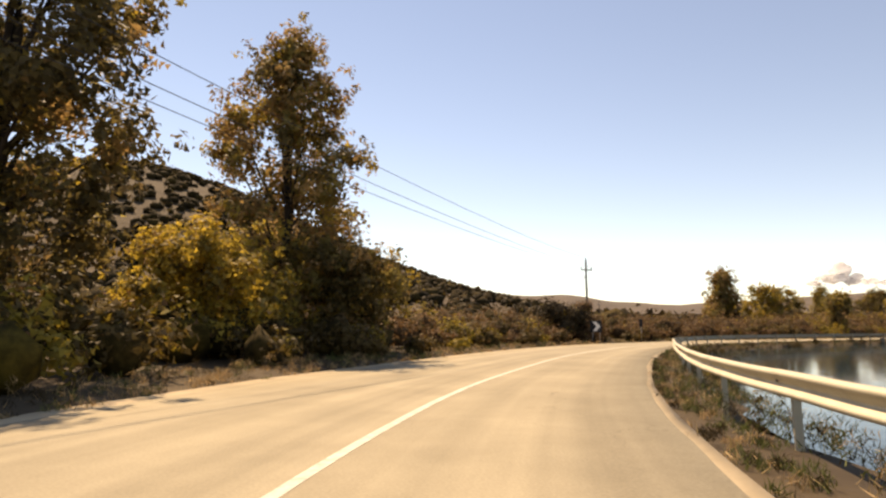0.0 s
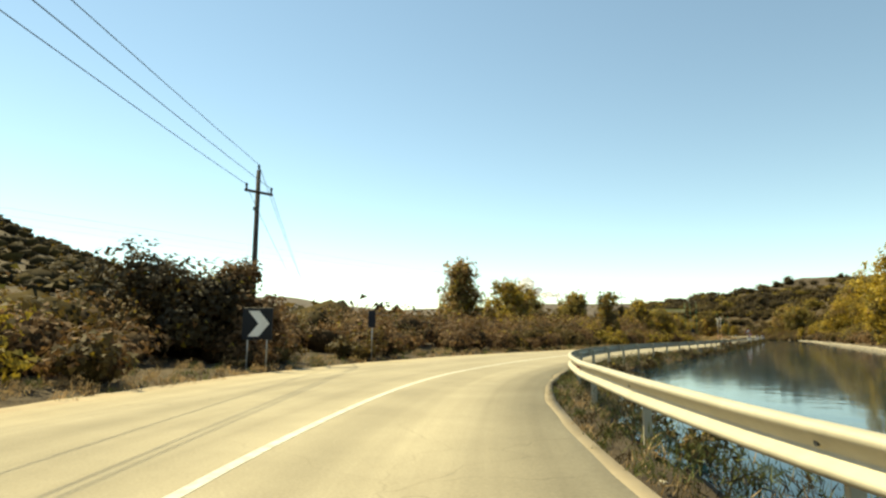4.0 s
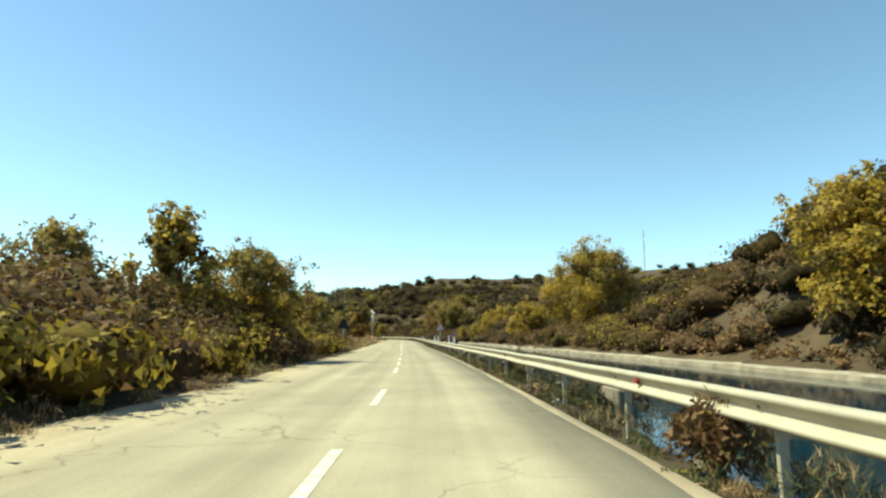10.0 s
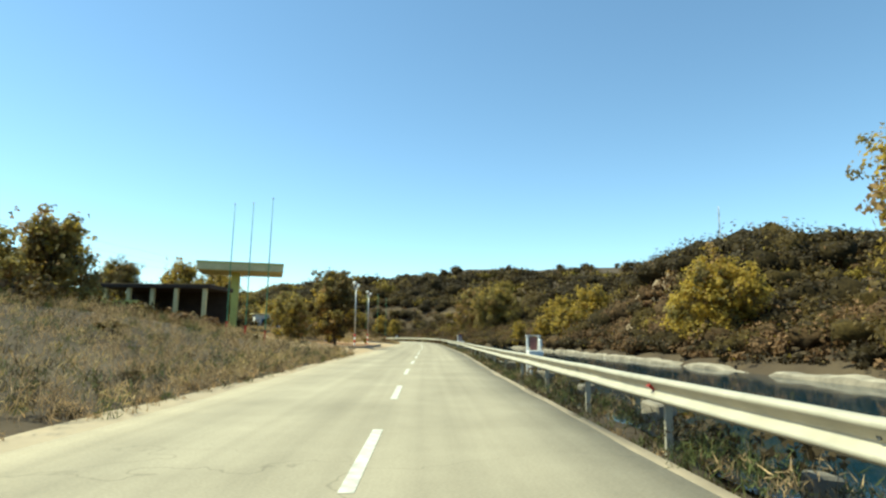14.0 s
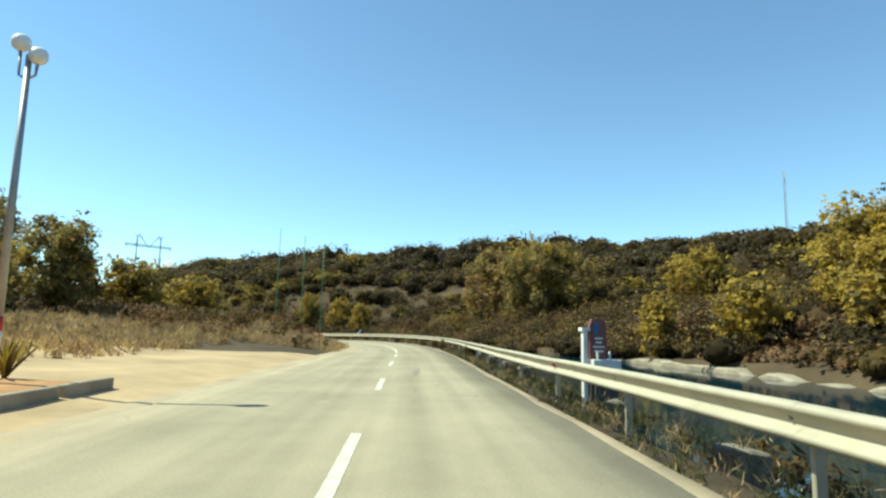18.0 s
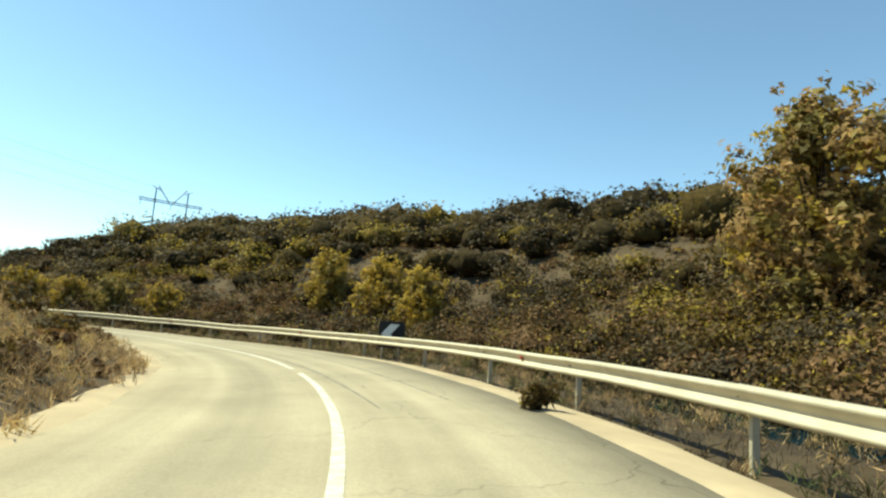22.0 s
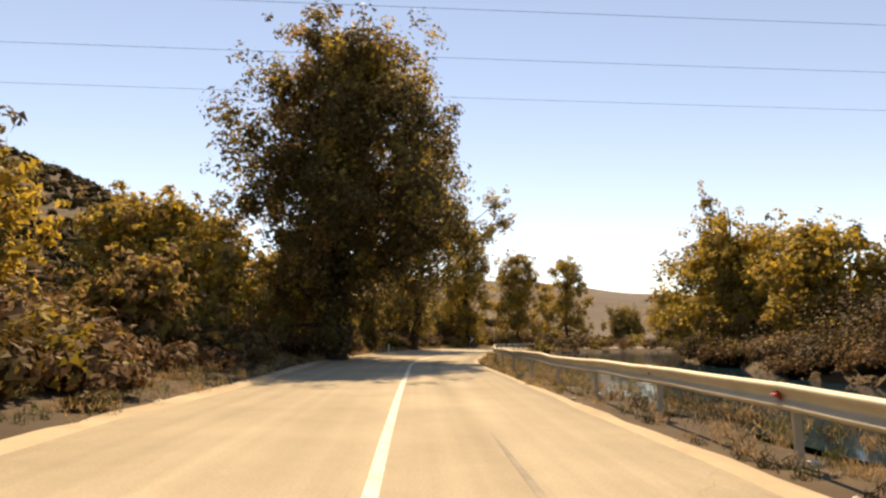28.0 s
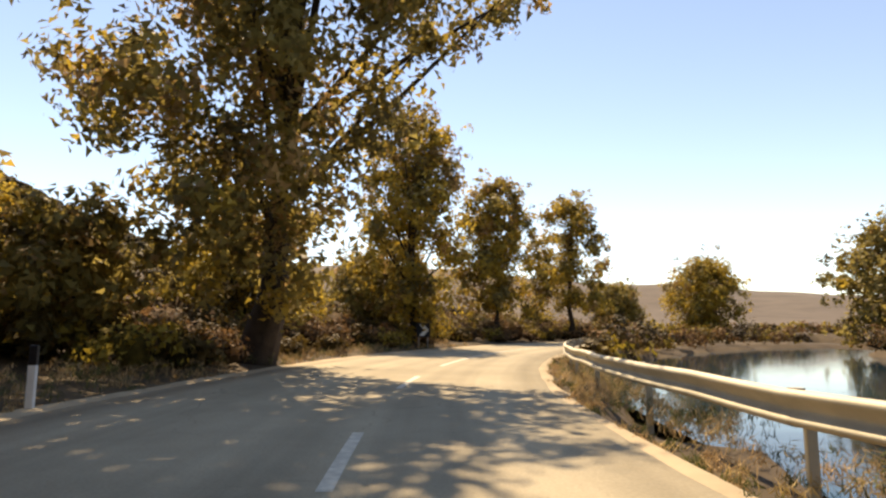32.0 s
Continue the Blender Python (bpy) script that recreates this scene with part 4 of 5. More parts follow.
# across the canal
for k, (s, d, h, w, tn) in enumerate(((186, 25.3, 11.0, 7.3, 2), (134, 21.4, 7.2, 3.2, 2), (62.5, 15.9, 7.4, 2.7, 2), (96, 18.0, 8.0, 3.5, 2), (116, 19.4, 4.8, 2.5, 2),
                                      (206, 20, 6.0, 3.6, 2), (253.5, 17.2, 3.8, 2.1, 2), (257.5, 14.4, 3.4, 1.4, 2), (254, 25, 6.0, 3.6, 2), (246, 19, 4.0, 2.6, 2), (304, 15.8, 4.4, 1.9, 2), (307.5, 17.4, 4.8, 2.2, 2), (312.5, 19.6, 5.0, 2.2, 2),
                                      (50, 23, 5.0, 3.5, 2), (322, 15, 3.2, 1.7, 2), (328, 15.6, 3.5, 1.9, 1), (333, 16.2, 3.3, 1.8, 2), (340, 17, 3.8, 2.1, 2), (270, 26, 5.0, 3.0, 2))):
    tree("yellow autumn tree on the canal bank", foot(s, d), h, round_lobes(h, w, 90 + k), 0.10 + 0.014 * h, 0.17 if 300 < s < 345 else 0.26, tn, 90 + k, group="yellow trees across the canal", mixed=0.15 if k else 0.4)
tree("brown-gold plane tree above the canal", foot(290, 19.8), 9.4, round_lobes(9.4, 3.7, 9), 0.3, 0.27, 3, 51, group="plane trees across the canal")
tree("olive and gold plane tree above the canal", foot(283, 20.5), 9.0, round_lobes(9.0, 5.6, 10, 0.06, 26), 0.3, 0.26, 1, 52, group="plane trees across the canal", mixed=0.5)
tree("light green tree with a tall leader on the shore", foot(376, 21.0), 12.9, round_lobes(9.0, 5.4, 12, 0.05, 24) + [(-1.5, 0.5, 9.2, 1.5, 1.5, 2.2), (-1.6, 0.5, 11.4, 0.8, 0.8, 1.6)], 0.24, 0.26, 2, 53, mixed=0.35)
for k, (x, y, h, w) in enumerate(((195.8, 354, 10.0, 5.8), (203.4, 316, 8.6, 4.8), (209, 300, 7.5, 4.6), (207, 290, 6.5, 4.2), (214, 309, 8.0, 4.6), (213, 327, 7.0, 4.4), (222, 342, 7.0, 4.6), (184, 372, 8.0, 5.0), (208, 273, 7.0, 4.2))):
    tree("round yellow-green willow on the far shore", on_land(x, y), h, round_lobes(h, w, 130 + k, 0.02, 22), 0.2, 0.32, 2 if k % 3 != 1 else 1, 130 + k, group="willows on the shore", mixed=0.2)
lv = Leaves(142)
rr = np.random.default_rng(142)
for s in np.arange(397.0, 446.0, 1.0):
    d = float(rail_d(np.array(s))) + rr.uniform(1.0, 1.2 + 0.09 * (s - 390))
    q, h = spot(s, d), rr.uniform(0.9, 2.0)
    lv.blob((q.x, q.y, land(q.x, q.y) + h * 0.4), (h * 0.8, h * 0.8, h * 0.75), 150, 0.24, int(rr.integers(0, 4)), puffs=8, sprays=0.2)
tagged(lv.build("shore_bushes"), "brown and olive bushes between road and water", "bushes", kind="stuff")
lv = Leaves(141)
rr = np.random.default_rng(141)
bx, by = rr.uniform(170, 300, 420), rr.uniform(334, 395, 420)
bs, bd = road_coords(np.stack([bx, by], 1))
bz = heights(bx, by)
for x, y, z, d in zip(bx, by, bz, bd):
    if z > -0.5 and abs(d) > 5.5:
        h = rr.uniform(0.8, 2.4)
        lv.blob((x, y, z + h * 0.4), (h, h, h * 0.7), 60, 0.5, int(rr.integers(0, 4)), puffs=7)
tagged(lv.build("far_shore_scrub"), "low brown and olive bushes on the far flat shore", "scrub", kind="stuff")

# the avenue at the end
big = crown(20.5, 6.5, 14, 0.34, 32, 0.62, 0.8) + [(0.2, -0.6, 1.6, 2.0, 2.0, 1.9), (-0.4, 0.4, 3.6, 2.1, 2.1, 2.0), (0.3, 0.0, 5.6, 2.6, 2.6, 2.0), (-3.0, -2.5, 2.0, 2.2, 2.2, 2.0), (-3.6, 0.5, 4.8, 2.2, 2.2, 2.4),
                                                 (3.6, 1.8, 7.8, 2.0, 2.0, 1.5), (5.8, 3.0, 8.0, 1.8, 1.8, 1.3), (3.0, 5.6, 8.6, 2.0, 2.0, 1.5), (-0.5, 6.0, 8.0, 2.0, 2.0, 1.6)]
tree("huge dark plane tree arching over the road", on_land(183.4, 257.6), 17.8, [(l[0] + 0.3, l[1], l[2] * 0.87, *l[3:]) for l in big], 0.60, 0.215, 0, 54, lean=(0.6, 0.2), mixed=0.35, full=0.85)
tree("dark plane tree behind the huge one", on_land(179.6, 262.4), 14.0, crown(14.0, 4.2, 15, 0.2, 22, 0.6, 0.7), 0.40, 0.26, 0, 55, mixed=0.35, full=0.9)
wide = [(l[0] + 1.6 * min(1.0, l[2] / 12), l[1] - 3.2 * min(1.0, l[2] / 10), *l[2:]) for l in crown(21.0, 5.5, 16, 0.12, 34, 0.55, 0.45)] + [(5.6, 0.6, 10.6, 1.9, 1.9, 1.5), (7.8, 1.2, 11.8, 1.9, 1.9, 1.7), (9.4, 1.6, 12.6, 1.6, 1.6, 1.7), (8.2, 1.6, 14.6, 1.7, 1.7, 1.9)]
tree("tall broad plane tree beside the road", foot(389.5, -6.6), 21.5, wide, 0.55, 0.24, 1, 56, lean=(1.6, 0.3), mixed=0.5, full=0.68)
tree("slender golden tree beside the road", foot(405.0, -7.2), 14.5, tall_lobes(14.5, 4.4, 17, 0.13, 22), 0.36, 0.27, 2, 57, mixed=0.4)
tree("golden roadside tree with a dark trunk", foot(420.0, -8.5), 14.0, tall_lobes(14.0, 4.6, 18, 0.2, 22), 0.3, 0.30, 2, 58, mixed=0.4)
tree("golden roadside tree with a dark trunk", foot(430.0, -7.5), 14.0, tall_lobes(14.0, 4.6, 19, 0.2, 22), 0.3, 0.30, 2, 59, mixed=0.4)
for k, (s, d, h, w, tn) in enumerate(((338, -16, 9.0, 4.2, 2), (345, -14, 6.6, 3.6, 2), (330, -24, 10.0, 4.2, 1), (337, -22, 11.5, 3.4, 1), (372.5, -9.2, 7.0, 3.2, 2), (366.5, -10.5, 6.5, 3.4, 2), (376, -12.5, 5.6, 3.2, 3), (383, -13, 5.0, 3.2, 2),
                                      (356, -12.0, 7.0, 2.8, 2), (362.5, -12.8, 7.6, 2.7, 2), (357, -14.0, 7.0, 3.2, 2), (396, -12, 6.0, 3.6, 2), (408, -12, 6.0, 3.6, 1), (354.5, -10, 5.0, 2.6, 2), (324, -26, 12.0, 4.6, 1), (348, -9.0, 3.4, 2.0, 3), (386, -10, 4.4, 2.6, 1))):
    tree("golden young tree in the roadside wood", foot(s, d), h, round_lobes(h, w, 160 + k), 0.14, 0.23, tn, 160 + k, group="young trees by the road", mixed=0.35)

# bare rock on the spur
rr = np.random.default_rng(61)
for k, (sa, sb, da, db, seed) in enumerate(((220, 225.5, 3.0, 7.0, 1.0), (228, 234, 4.0, 9.0, 2.0), (216, 219, 5.5, 8.5, 3.0), (224.5, 229, 7.5, 11.0, 5.0))):
    ss = np.linspace(sa, sb, 22)
    uu = np.linspace(0, 1, 16)
    S, U = np.meshgrid(ss, uu, indexing="ij")
    D = bank_far(S) + da + (db - da) * U
    q = at(S, D)
    rim = np.clip(4 * np.minimum(np.minimum(U, 1 - U), np.minimum((S - sa), (sb - S)) / (sb - sa)), 0, 1)
    Z = ground_z(q[..., 0].ravel(), q[..., 1].ravel()).reshape(S.shape) - 0.6 + rim * 1.15 + 0.45 * rim * bumpy(S * 2.2, D * 2.6, 1.0, seed) + 0.22 * rim * rr.normal(size=S.shape)
    tagged(strip("rock_outcrop", ss, D, Z, rock), "weathered tan rock face showing through the scrub", "rock", "rock outcrops")

# ---- signs, lamps and small buildings ----
black_paint = material("black_paint", (0.012, 0.012, 0.014), 0.45, spread=0.2, scale=4)
white_paint = material("white_paint", (0.78, 0.76, 0.70), 0.5, spread=0.10, scale=3, bump=0.05)
red_paint = material("red_paint", (0.48, 0.035, 0.03), 0.45, spread=0.15, scale=4)
grey_steel = material("grey_steel", (0.36, 0.37, 0.37), 0.45, 0.5, spread=0.15, scale=5)
pylon_steel = material("dark_pylon_steel", (0.10, 0.10, 0.10), 0.6, 0.2, spread=0.2, scale=3)
sign_back = material("sign_back", (0.014, 0.016, 0.022), 0.6, 0.1, spread=0.2, scale=5)
yellow_wall = material("yellow_green_render", (0.52, 0.50, 0.14), 0.85, spread=0.15, scale=1.2, bump=0.15)
roof_paint = material("pale_roof", (0.60, 0.52, 0.27), 0.8, spread=0.2, scale=0.8, bump=0.1)
dark_roof = material("dark_roof", (0.05, 0.035, 0.025), 0.9, spread=0.3, scale=1.5)
white_wall = material("white_wall", (0.70, 0.68, 0.62), 0.85, spread=0.10, scale=1.0, bump=0.1)
blue_paint = material("blue_paint", (0.06, 0.16, 0.35), 0.5, spread=0.15, scale=3)
maroon = material("maroon_granite", (0.21, 0.085, 0.075), 0.4, spread=0.3, scale=14, spec=0.5)
marble = material("white_marble", (0.74, 0.72, 0.68), 0.4, spread=0.12, scale=5)
violet = material("violet_petals", (0.22, 0.06, 0.32), 0.7, spread=0.4, scale=20, per_island=0.4)
globe_glass = material("white_globe", (0.85, 0.84, 0.80), 0.25, spread=0.05, scale=3, spec=0.5)
wire_mat = material("dark_wire", (0.05, 0.05, 0.05), 0.6, 0.3, spread=0.1)
wood_pole = material("tarred_pole", (0.06, 0.05, 0.045), 0.9, spread=0.35, scale=4, bump=0.4)


def polygon(bm, pts, depth, y=0.0):
    """A flat plate in the x z plane, with some thickness towards the viewer (-y)."""
    front = [bm.verts.new((p[0], y - depth, p[1])) for p in pts]
    back = [bm.verts.new((p[0], y, p[1])) for p in pts]
    n = len(pts)
    bm.faces.new(front)
    bm.faces.new(back[::-1])
    for i in range(n):
        bm.faces.new((front[i], back[i], back[(i + 1) % n], front[(i + 1) % n]))
    bmesh.ops.recalc_face_normals(bm, faces=bm.faces[:])


def post_part(parent, top, r=0.03, mat=None, name="post", bottom=-0.3, x=0.0, y=0.02):
    bm = bmesh.new()
    tube(bm, (x, y, bottom), (x, y, top), r, r, 10)
    return part(name, bm, mat or grey_steel, parent, smooth=True)


def chevron_sign(place, turn, size, low, point, label):
    """A black board with one white arrow head; point +1 points right."""
    t = thing("chevron_sign", place, turn, label, "road sign", "chevron signs")
    bm = bmesh.new()
    h = size / 2
    polygon(bm, [(-h, low), (h, low), (h, low + size), (-h, low + size)], 0.03)
    bevel_all(bm, 0.006)
    part("board", bm, black_paint, t)
    bm = bmesh.new()
    c, k = low + h, point * size
    polygon(bm, [(-0.30 * k, c + 0.40 * size), (0.06 * k, c + 0.40 * size), (0.40 * k, c), (0.06 * k, c - 0.40 * size), (-0.30 * k, c - 0.40 * size), (0.04 * k, c)], 0.004, -0.031)
    part("arrow", bm, white_paint, t, "white reflective arrow head")
    for x in (-0.32, 0.32):
        post_part(t, low + size * 0.9, 0.025, x=x * size)
    return t


def ground_at(s, d, up=0.0):
    p = foot(s, d)
    p.z += up
    return p


chevron_sign(ground_at(54.6, -8.2), heading(48), 1.05, 0.98, 1, "black chevron sign in front of a dark bush")
chevron_sign(ground_at(294.7, 4.9, 0.05), heading(282), 0.95, 0.48, -1, "black chevron sign behind the guard rail on the bend")
chevron_sign(ground_at(404.0, -5.9), heading(392), 0.8, 0.7, 1, "small black chevron sign under the roadside trees")


def triangle_sign(place, turn, side, low, label, front):
    t = thing("warning_sign", place, turn, label, "road sign", "warning signs")
    h = side * 0.866
    tri = [(-side / 2, low), (side / 2, low), (0, low + h)]
    bm = bmesh.new()
    polygon(bm, tri, 0.02)
    part("plate", bm, red_paint if front else sign_back, t)
    if front:
        k, c = 0.70, low + h / 3
        bm = bmesh.new()
        polygon(bm, [(x * k, c + (z - c) * k) for x, z in tri], 0.004, -0.021)
        part("face", bm, white_paint, t, "white face inside the red border")
        bm = bmesh.new()
        w = side
        polygon(bm, [(0.10 * w, c - 0.19 * w), (0.16 * w, c - 0.19 * w), (0.15 * w, c + 0.03 * w), (-0.02 * w, c - 0.04 * w), (-0.04 * w, c + 0.12 * w), (0.01 * w, c + 0.12 * w),
                     (-0.07 * w, c + 0.24 * w), (-0.14 * w, c + 0.11 * w), (-0.09 * w, c + 0.11 * w), (-0.08 * w, c - 0.14 * w), (0.10 * w, c - 0.06 * w)], 0.004, -0.026)
        part("symbol", bm, black_paint, t, "black double bend arrow")
    post_part(t, low + h * 0.98, 0.03)
    return t


triangle_sign(ground_at(165.6, 3.15, 0.0), heading(160), 0.95, 1.95, "red and white triangular double bend warning sign", True)
triangle_sign(ground_at(150.4, -4.85), heading(150) + 4, 0.95, 1.75, "dark back of a triangular road sign on a post", False)

t = thing("marker_board", ground_at(62.0, -8.0), heading(58), "narrow dark marker board on a thin post", "road sign")
bm = bmesh.new()
polygon(bm, [(-0.18, 1.5), (0.18, 1.5), (0.18, 2.3), (-0.18, 2.3)], 0.025)
bevel_all(bm, 0.006)
part("board", bm, sign_back, t)
post_part(t, 2.1, 0.025)

t = thing("delineator_post", ground_at(380.0, -5.8), heading(379), "white roadside marker post with a black band", "marker post")
bm = bmesh.new()
box(bm, (0.12, 0.07, 0.75), (0, 0, 0.33))
bevel_all(bm, 0.01)
part("body", bm, white_paint, t)
bm = bmesh.new()
box(bm, (0.124, 0.074, 0.30), (0, 0, 0.85))
bevel_all(bm, 0.01)
part("band", bm, black_paint, t, "black top band")


def lamp_post(place, turn, height, label):
    t = thing("street_lamp", place, turn, label, "street lamp", "lamps at the lot")
    for i in range(5):
        bm = bmesh.new()
        tube(bm, (0, 0, 0.24 * i - (0.2 if i == 0 else 0)), (0, 0, 0.24 * (i + 1)), 0.075, 0.075, 12)
        part("band", bm, red_paint if i % 2 == 0 else white_paint, t, "red painted band" if i % 2 == 0 else "white painted band", smooth=True)
    bm = bmesh.new()
    tube(bm, (0, 0, 1.2), (0, 0, height - 0.35), 0.07, 0.05, 12)
    part("pole", bm, grey_steel, t, smooth=True)
    for x, z in ((-0.16, height - 0.12), (0.16, height - 0.36)):
        bm = bmesh.new()
        bent_tube(bm, [(0, 0, height - 0.8), (x * 0.9, 0, height - 0.72), (x, 0, z - 0.14)], [0.022, 0.022, 0.03], 8)
        part("arm", bm, grey_steel, t, smooth=True)
        bm = bmesh.new()
        bmesh.ops.create_uvsphere(bm, u_segments=16, v_segments=10, radius=0.16, matrix=Matrix.Translation((x, 0, z)))
        part("globe", bm, globe_glass, t, "white glass globe", smooth=True)
    return t


lamp_post(ground_at(215.4, -6.3), heading(215), 5.6, "grey lamp post with two globes and red bands")
lamp_post(ground_at(233.8, -7.0), heading(233), 6.15, "grey lamp post with two globes and red bands")

# flag poles
pole_paint = material("green_pole", (0.09, 0.22, 0.11), 0.5, 0.2, spread=0.2)


def flagpole(s, d, h, group):
    t = thing("flagpole", ground_at(s, d), 0, "thin bare green flagpole standing in dry grass", "flagpole", group)
    bm = bmesh.new()
    bent_tube(bm, [(0, 0, -0.3), (0.02, 0, h * 0.5), (0.06, 0, h)], [0.040, 0.031, 0.022], 8)
    part("pole", bm, pole_paint, t, smooth=True)
    bm = bmesh.new()
    tube(bm, (0, 0, -0.1), (0, 0, 0.8), 0.055, 0.055, 8)
    part("sleeve", bm, red_paint, t, "faded red base sleeve")
    bm = bmesh.new()
    bmesh.ops.create_uvsphere(bm, u_segments=8, v_segments=6, radius=0.05, matrix=Matrix.Translation((0.06, 0, h)))
    part("finial", bm, grey_steel, t)


for s, d, h in ((272.5, -9.0, 7.6), (272.0, -7.1, 7.6), (272.4, -5.6, 7.6)):
    flagpole(s, d, h, "flagpoles at the bend")
for s, d in ((202.0, -12.6), (201.6, -11.3), (200.2, -9.7)):
    flagpole(s, d, 9.4 - foot(s, d).z, "flagpoles before the lot")


# power poles
def power_pole(place, turn, height, label):
    t = thing("power_pole", place, turn, label, "power pole", "power poles")
    bm = bmesh.new()
    tube(bm, (0, 0, -0.4), (0, 0, height - 0.25), 0.14, 0.09, 12)
    part("pole", bm, wood_pole, t, smooth=True)
    bm = bmesh.new()
    box(bm, (1.35, 0.09, 0.11), (0, -0.1, height - 1.25))
    bevel_all(bm, 0.012)
    part("crossarm", bm, wood_pole, t)
    for x, z in ((-0.6, height - 1.08), (0.6, height - 1.08), (0, height - 0.14)):
        bm = bmesh.new()
        tube(bm, (x, -0.1 if x else 0, z - 0.12), (x, -0.1 if x else 0, z + 0.05), 0.03, 0.05, 8)
        tube(bm, (x, -0.1 if x else 0, z + 0.05), (x, -0.1 if x else 0, z + 0.14), 0.065, 0.04, 8)
        part("insulator", bm, sign_back, t)
    bm = bmesh.new()
    box(bm, (0.22, 0.12, 0.14), (-0.12, -0.12, height - 2.0))
    part("bracket", bm, dark_steel, t)
    return t


POLES = [(-24.0, -27.0, 9.3), (14.45, 61.2, 8.5), (44.0, 172.0, 9.5)]
for x, y, h in POLES:
    z = land(x, y)
    power_pole((x, y, z), 22, h - z, "dark wooden power pole with a crossarm and insulators")


def cable(name, a, b, sag, r, label, group):
    bm = bmesh.new()
    a, b = Vector(a), Vector(b)
    pts = [a.lerp(b, u) - Vector((0, 0, sag * 4 * u * (1 - u))) for u in [i / 20 for i in range(21)]]
    bent_tube(bm, pts, [r] * 21, 5)
    return tagged(part(name, bm, wire_mat), label, "power line", group, "structure")


turn22 = Matrix.Rotation(radians(22), 3, "Z")
for (x0, y0, h0), (x1, y1, h1) in zip(POLES, POLES[1:]):
    for dx, dz in ((-0.6, -0.95), (0.6, -0.95), (0.0, 0.0)):
        o = turn22 @ Vector((dx, 0, 0))
        cable("power_line", (x0 + o.x, y0 + o.y, h0 + dz), (x1 + o.x, y1 + o.y, h1 + dz), 1.5, 0.012, "thin sagging power line between the poles", "thin power lines")


# pylon on the ridge
def pylon(place, turn, height, label):
    t = thing("pylon", place, turn, label, "pylon", "pylons")
    bar = height - 2.9
    for x in (-1, 1):
        bm = bmesh.new()
        for dy in (-0.25, 0.25):
            tube(bm, (x * 3.2, dy * 3, -0.5), (x * 3.0, dy * 0.6, height), 0.10, 0.06, 6)
        for i in range(9):
            z0, z1 = height * i / 9, height * (i + 1) / 9
            tube(bm, (x * 3.15, 0.7 * (1 - i / 10) * (-1) ** i, z0), (x * 3.1, -0.7 * (1 - (i + 1) / 10) * (-1) ** i, z1), 0.04, 0.04, 5)
        part("leg", bm, pylon_steel, t)
        bm = bmesh.new()
        tube(bm, (x * 2.7, 0, height + 0.4), (x * 0.2, 0, bar), 0.11, 0.09, 6)
        part("brace", bm, pylon_steel, t)
        bm = bmesh.new()
        tube(bm, (x * 3.9, 0, height + 0.3), (x * 2.3, 0, height - 0.5), 0.06, 0.06, 6)
        part("cap", bm, pylon_steel, t)
    bm = bmesh.new()
    for dz in (0, 0.45):
        tube(bm, (-6.0, 0, bar + dz), (6.0, 0, bar + dz), 0.09, 0.09, 6)
    for i in range(12):
        tube(bm, (-6 + i, 0, bar + 0.45 * (i % 2)), (-5 + i, 0, bar + 0.45 * ((i + 1) % 2)), 0.04, 0.04, 5)
    part("crossbeam", bm, pylon_steel, t)
    for x in (-5.6, 0, 5.6):
        bm = bmesh.new()
        for i in range(6):
            tube(bm, (x, 0, bar - 0.2 * i), (x, 0, bar - 0.2 * i - 0.12), 0.09, 0.05, 8)
        part("insulator", bm, sign_back, t)
    return t


PY = (247.6, 300.7, land(247.6, 300.7))
PY_TOP = 25.1
pylon(PY, -10, PY_TOP - PY[2], "tall grey steel portal pylon on the hill ridge")
PB = (-206.0, 65.0)
pylon((*PB, land(*PB)), -62, 18.0, "far steel portal pylon beyond the fields")
bar = PY_TOP - 2.9
for x in (-5.6, 0, 5.6):
    o = Matrix.Rotation(radians(-62), 3, "Z") @ Vector((x, 0, 0))
    cable("high_voltage_line", (PY[0] + o.x * 0.4, PY[1] + o.y, bar - 1.2 + 1.1 * (x + 5.6) / 5.6), (PB[0] + o.x, PB[1] + o.y, 27.0), 3.0, 0.014, "long high-voltage line crossing over the road", "high-voltage lines")

# thin mast on the far hill
MX = (404.0, 161.5)
mz = land(*MX)
t = thing("radio_mast", (*MX, mz), 20, "thin lattice radio mast on the hill", "mast")
for k in range(3):
    a = 2 * math.pi * k / 3
    bm = bmesh.new()
    tube(bm, (0.45 * math.cos(a), 0.45 * math.sin(a), 0), (0.3 * math.cos(a), 0.3 * math.sin(a), 62 - mz), 0.10, 0.08, 6)
    part("leg", bm, grey_steel, t)
bm = bmesh.new()
for i in range(30):
    z0 = (62 - mz) * i / 30
    for k in range(3):
        a, b = 2 * math.pi * k / 3, 2 * math.pi * (k + 1) / 3
        tube(bm, (0.4 * math.cos(a), 0.4 * math.sin(a), z0), (0.4 * math.cos(b), 0.4 * math.sin(b), z0 + (62 - mz) / 30), 0.04, 0.04, 4)
part("lattice", bm, grey_steel, t)
for z in (0.62, 0.85):
    bm = bmesh.new()
    box(bm, (1.6, 0.3, 0.5), (0, 0, (62 - mz) * z))
    part("antenna", bm, grey_steel, t)

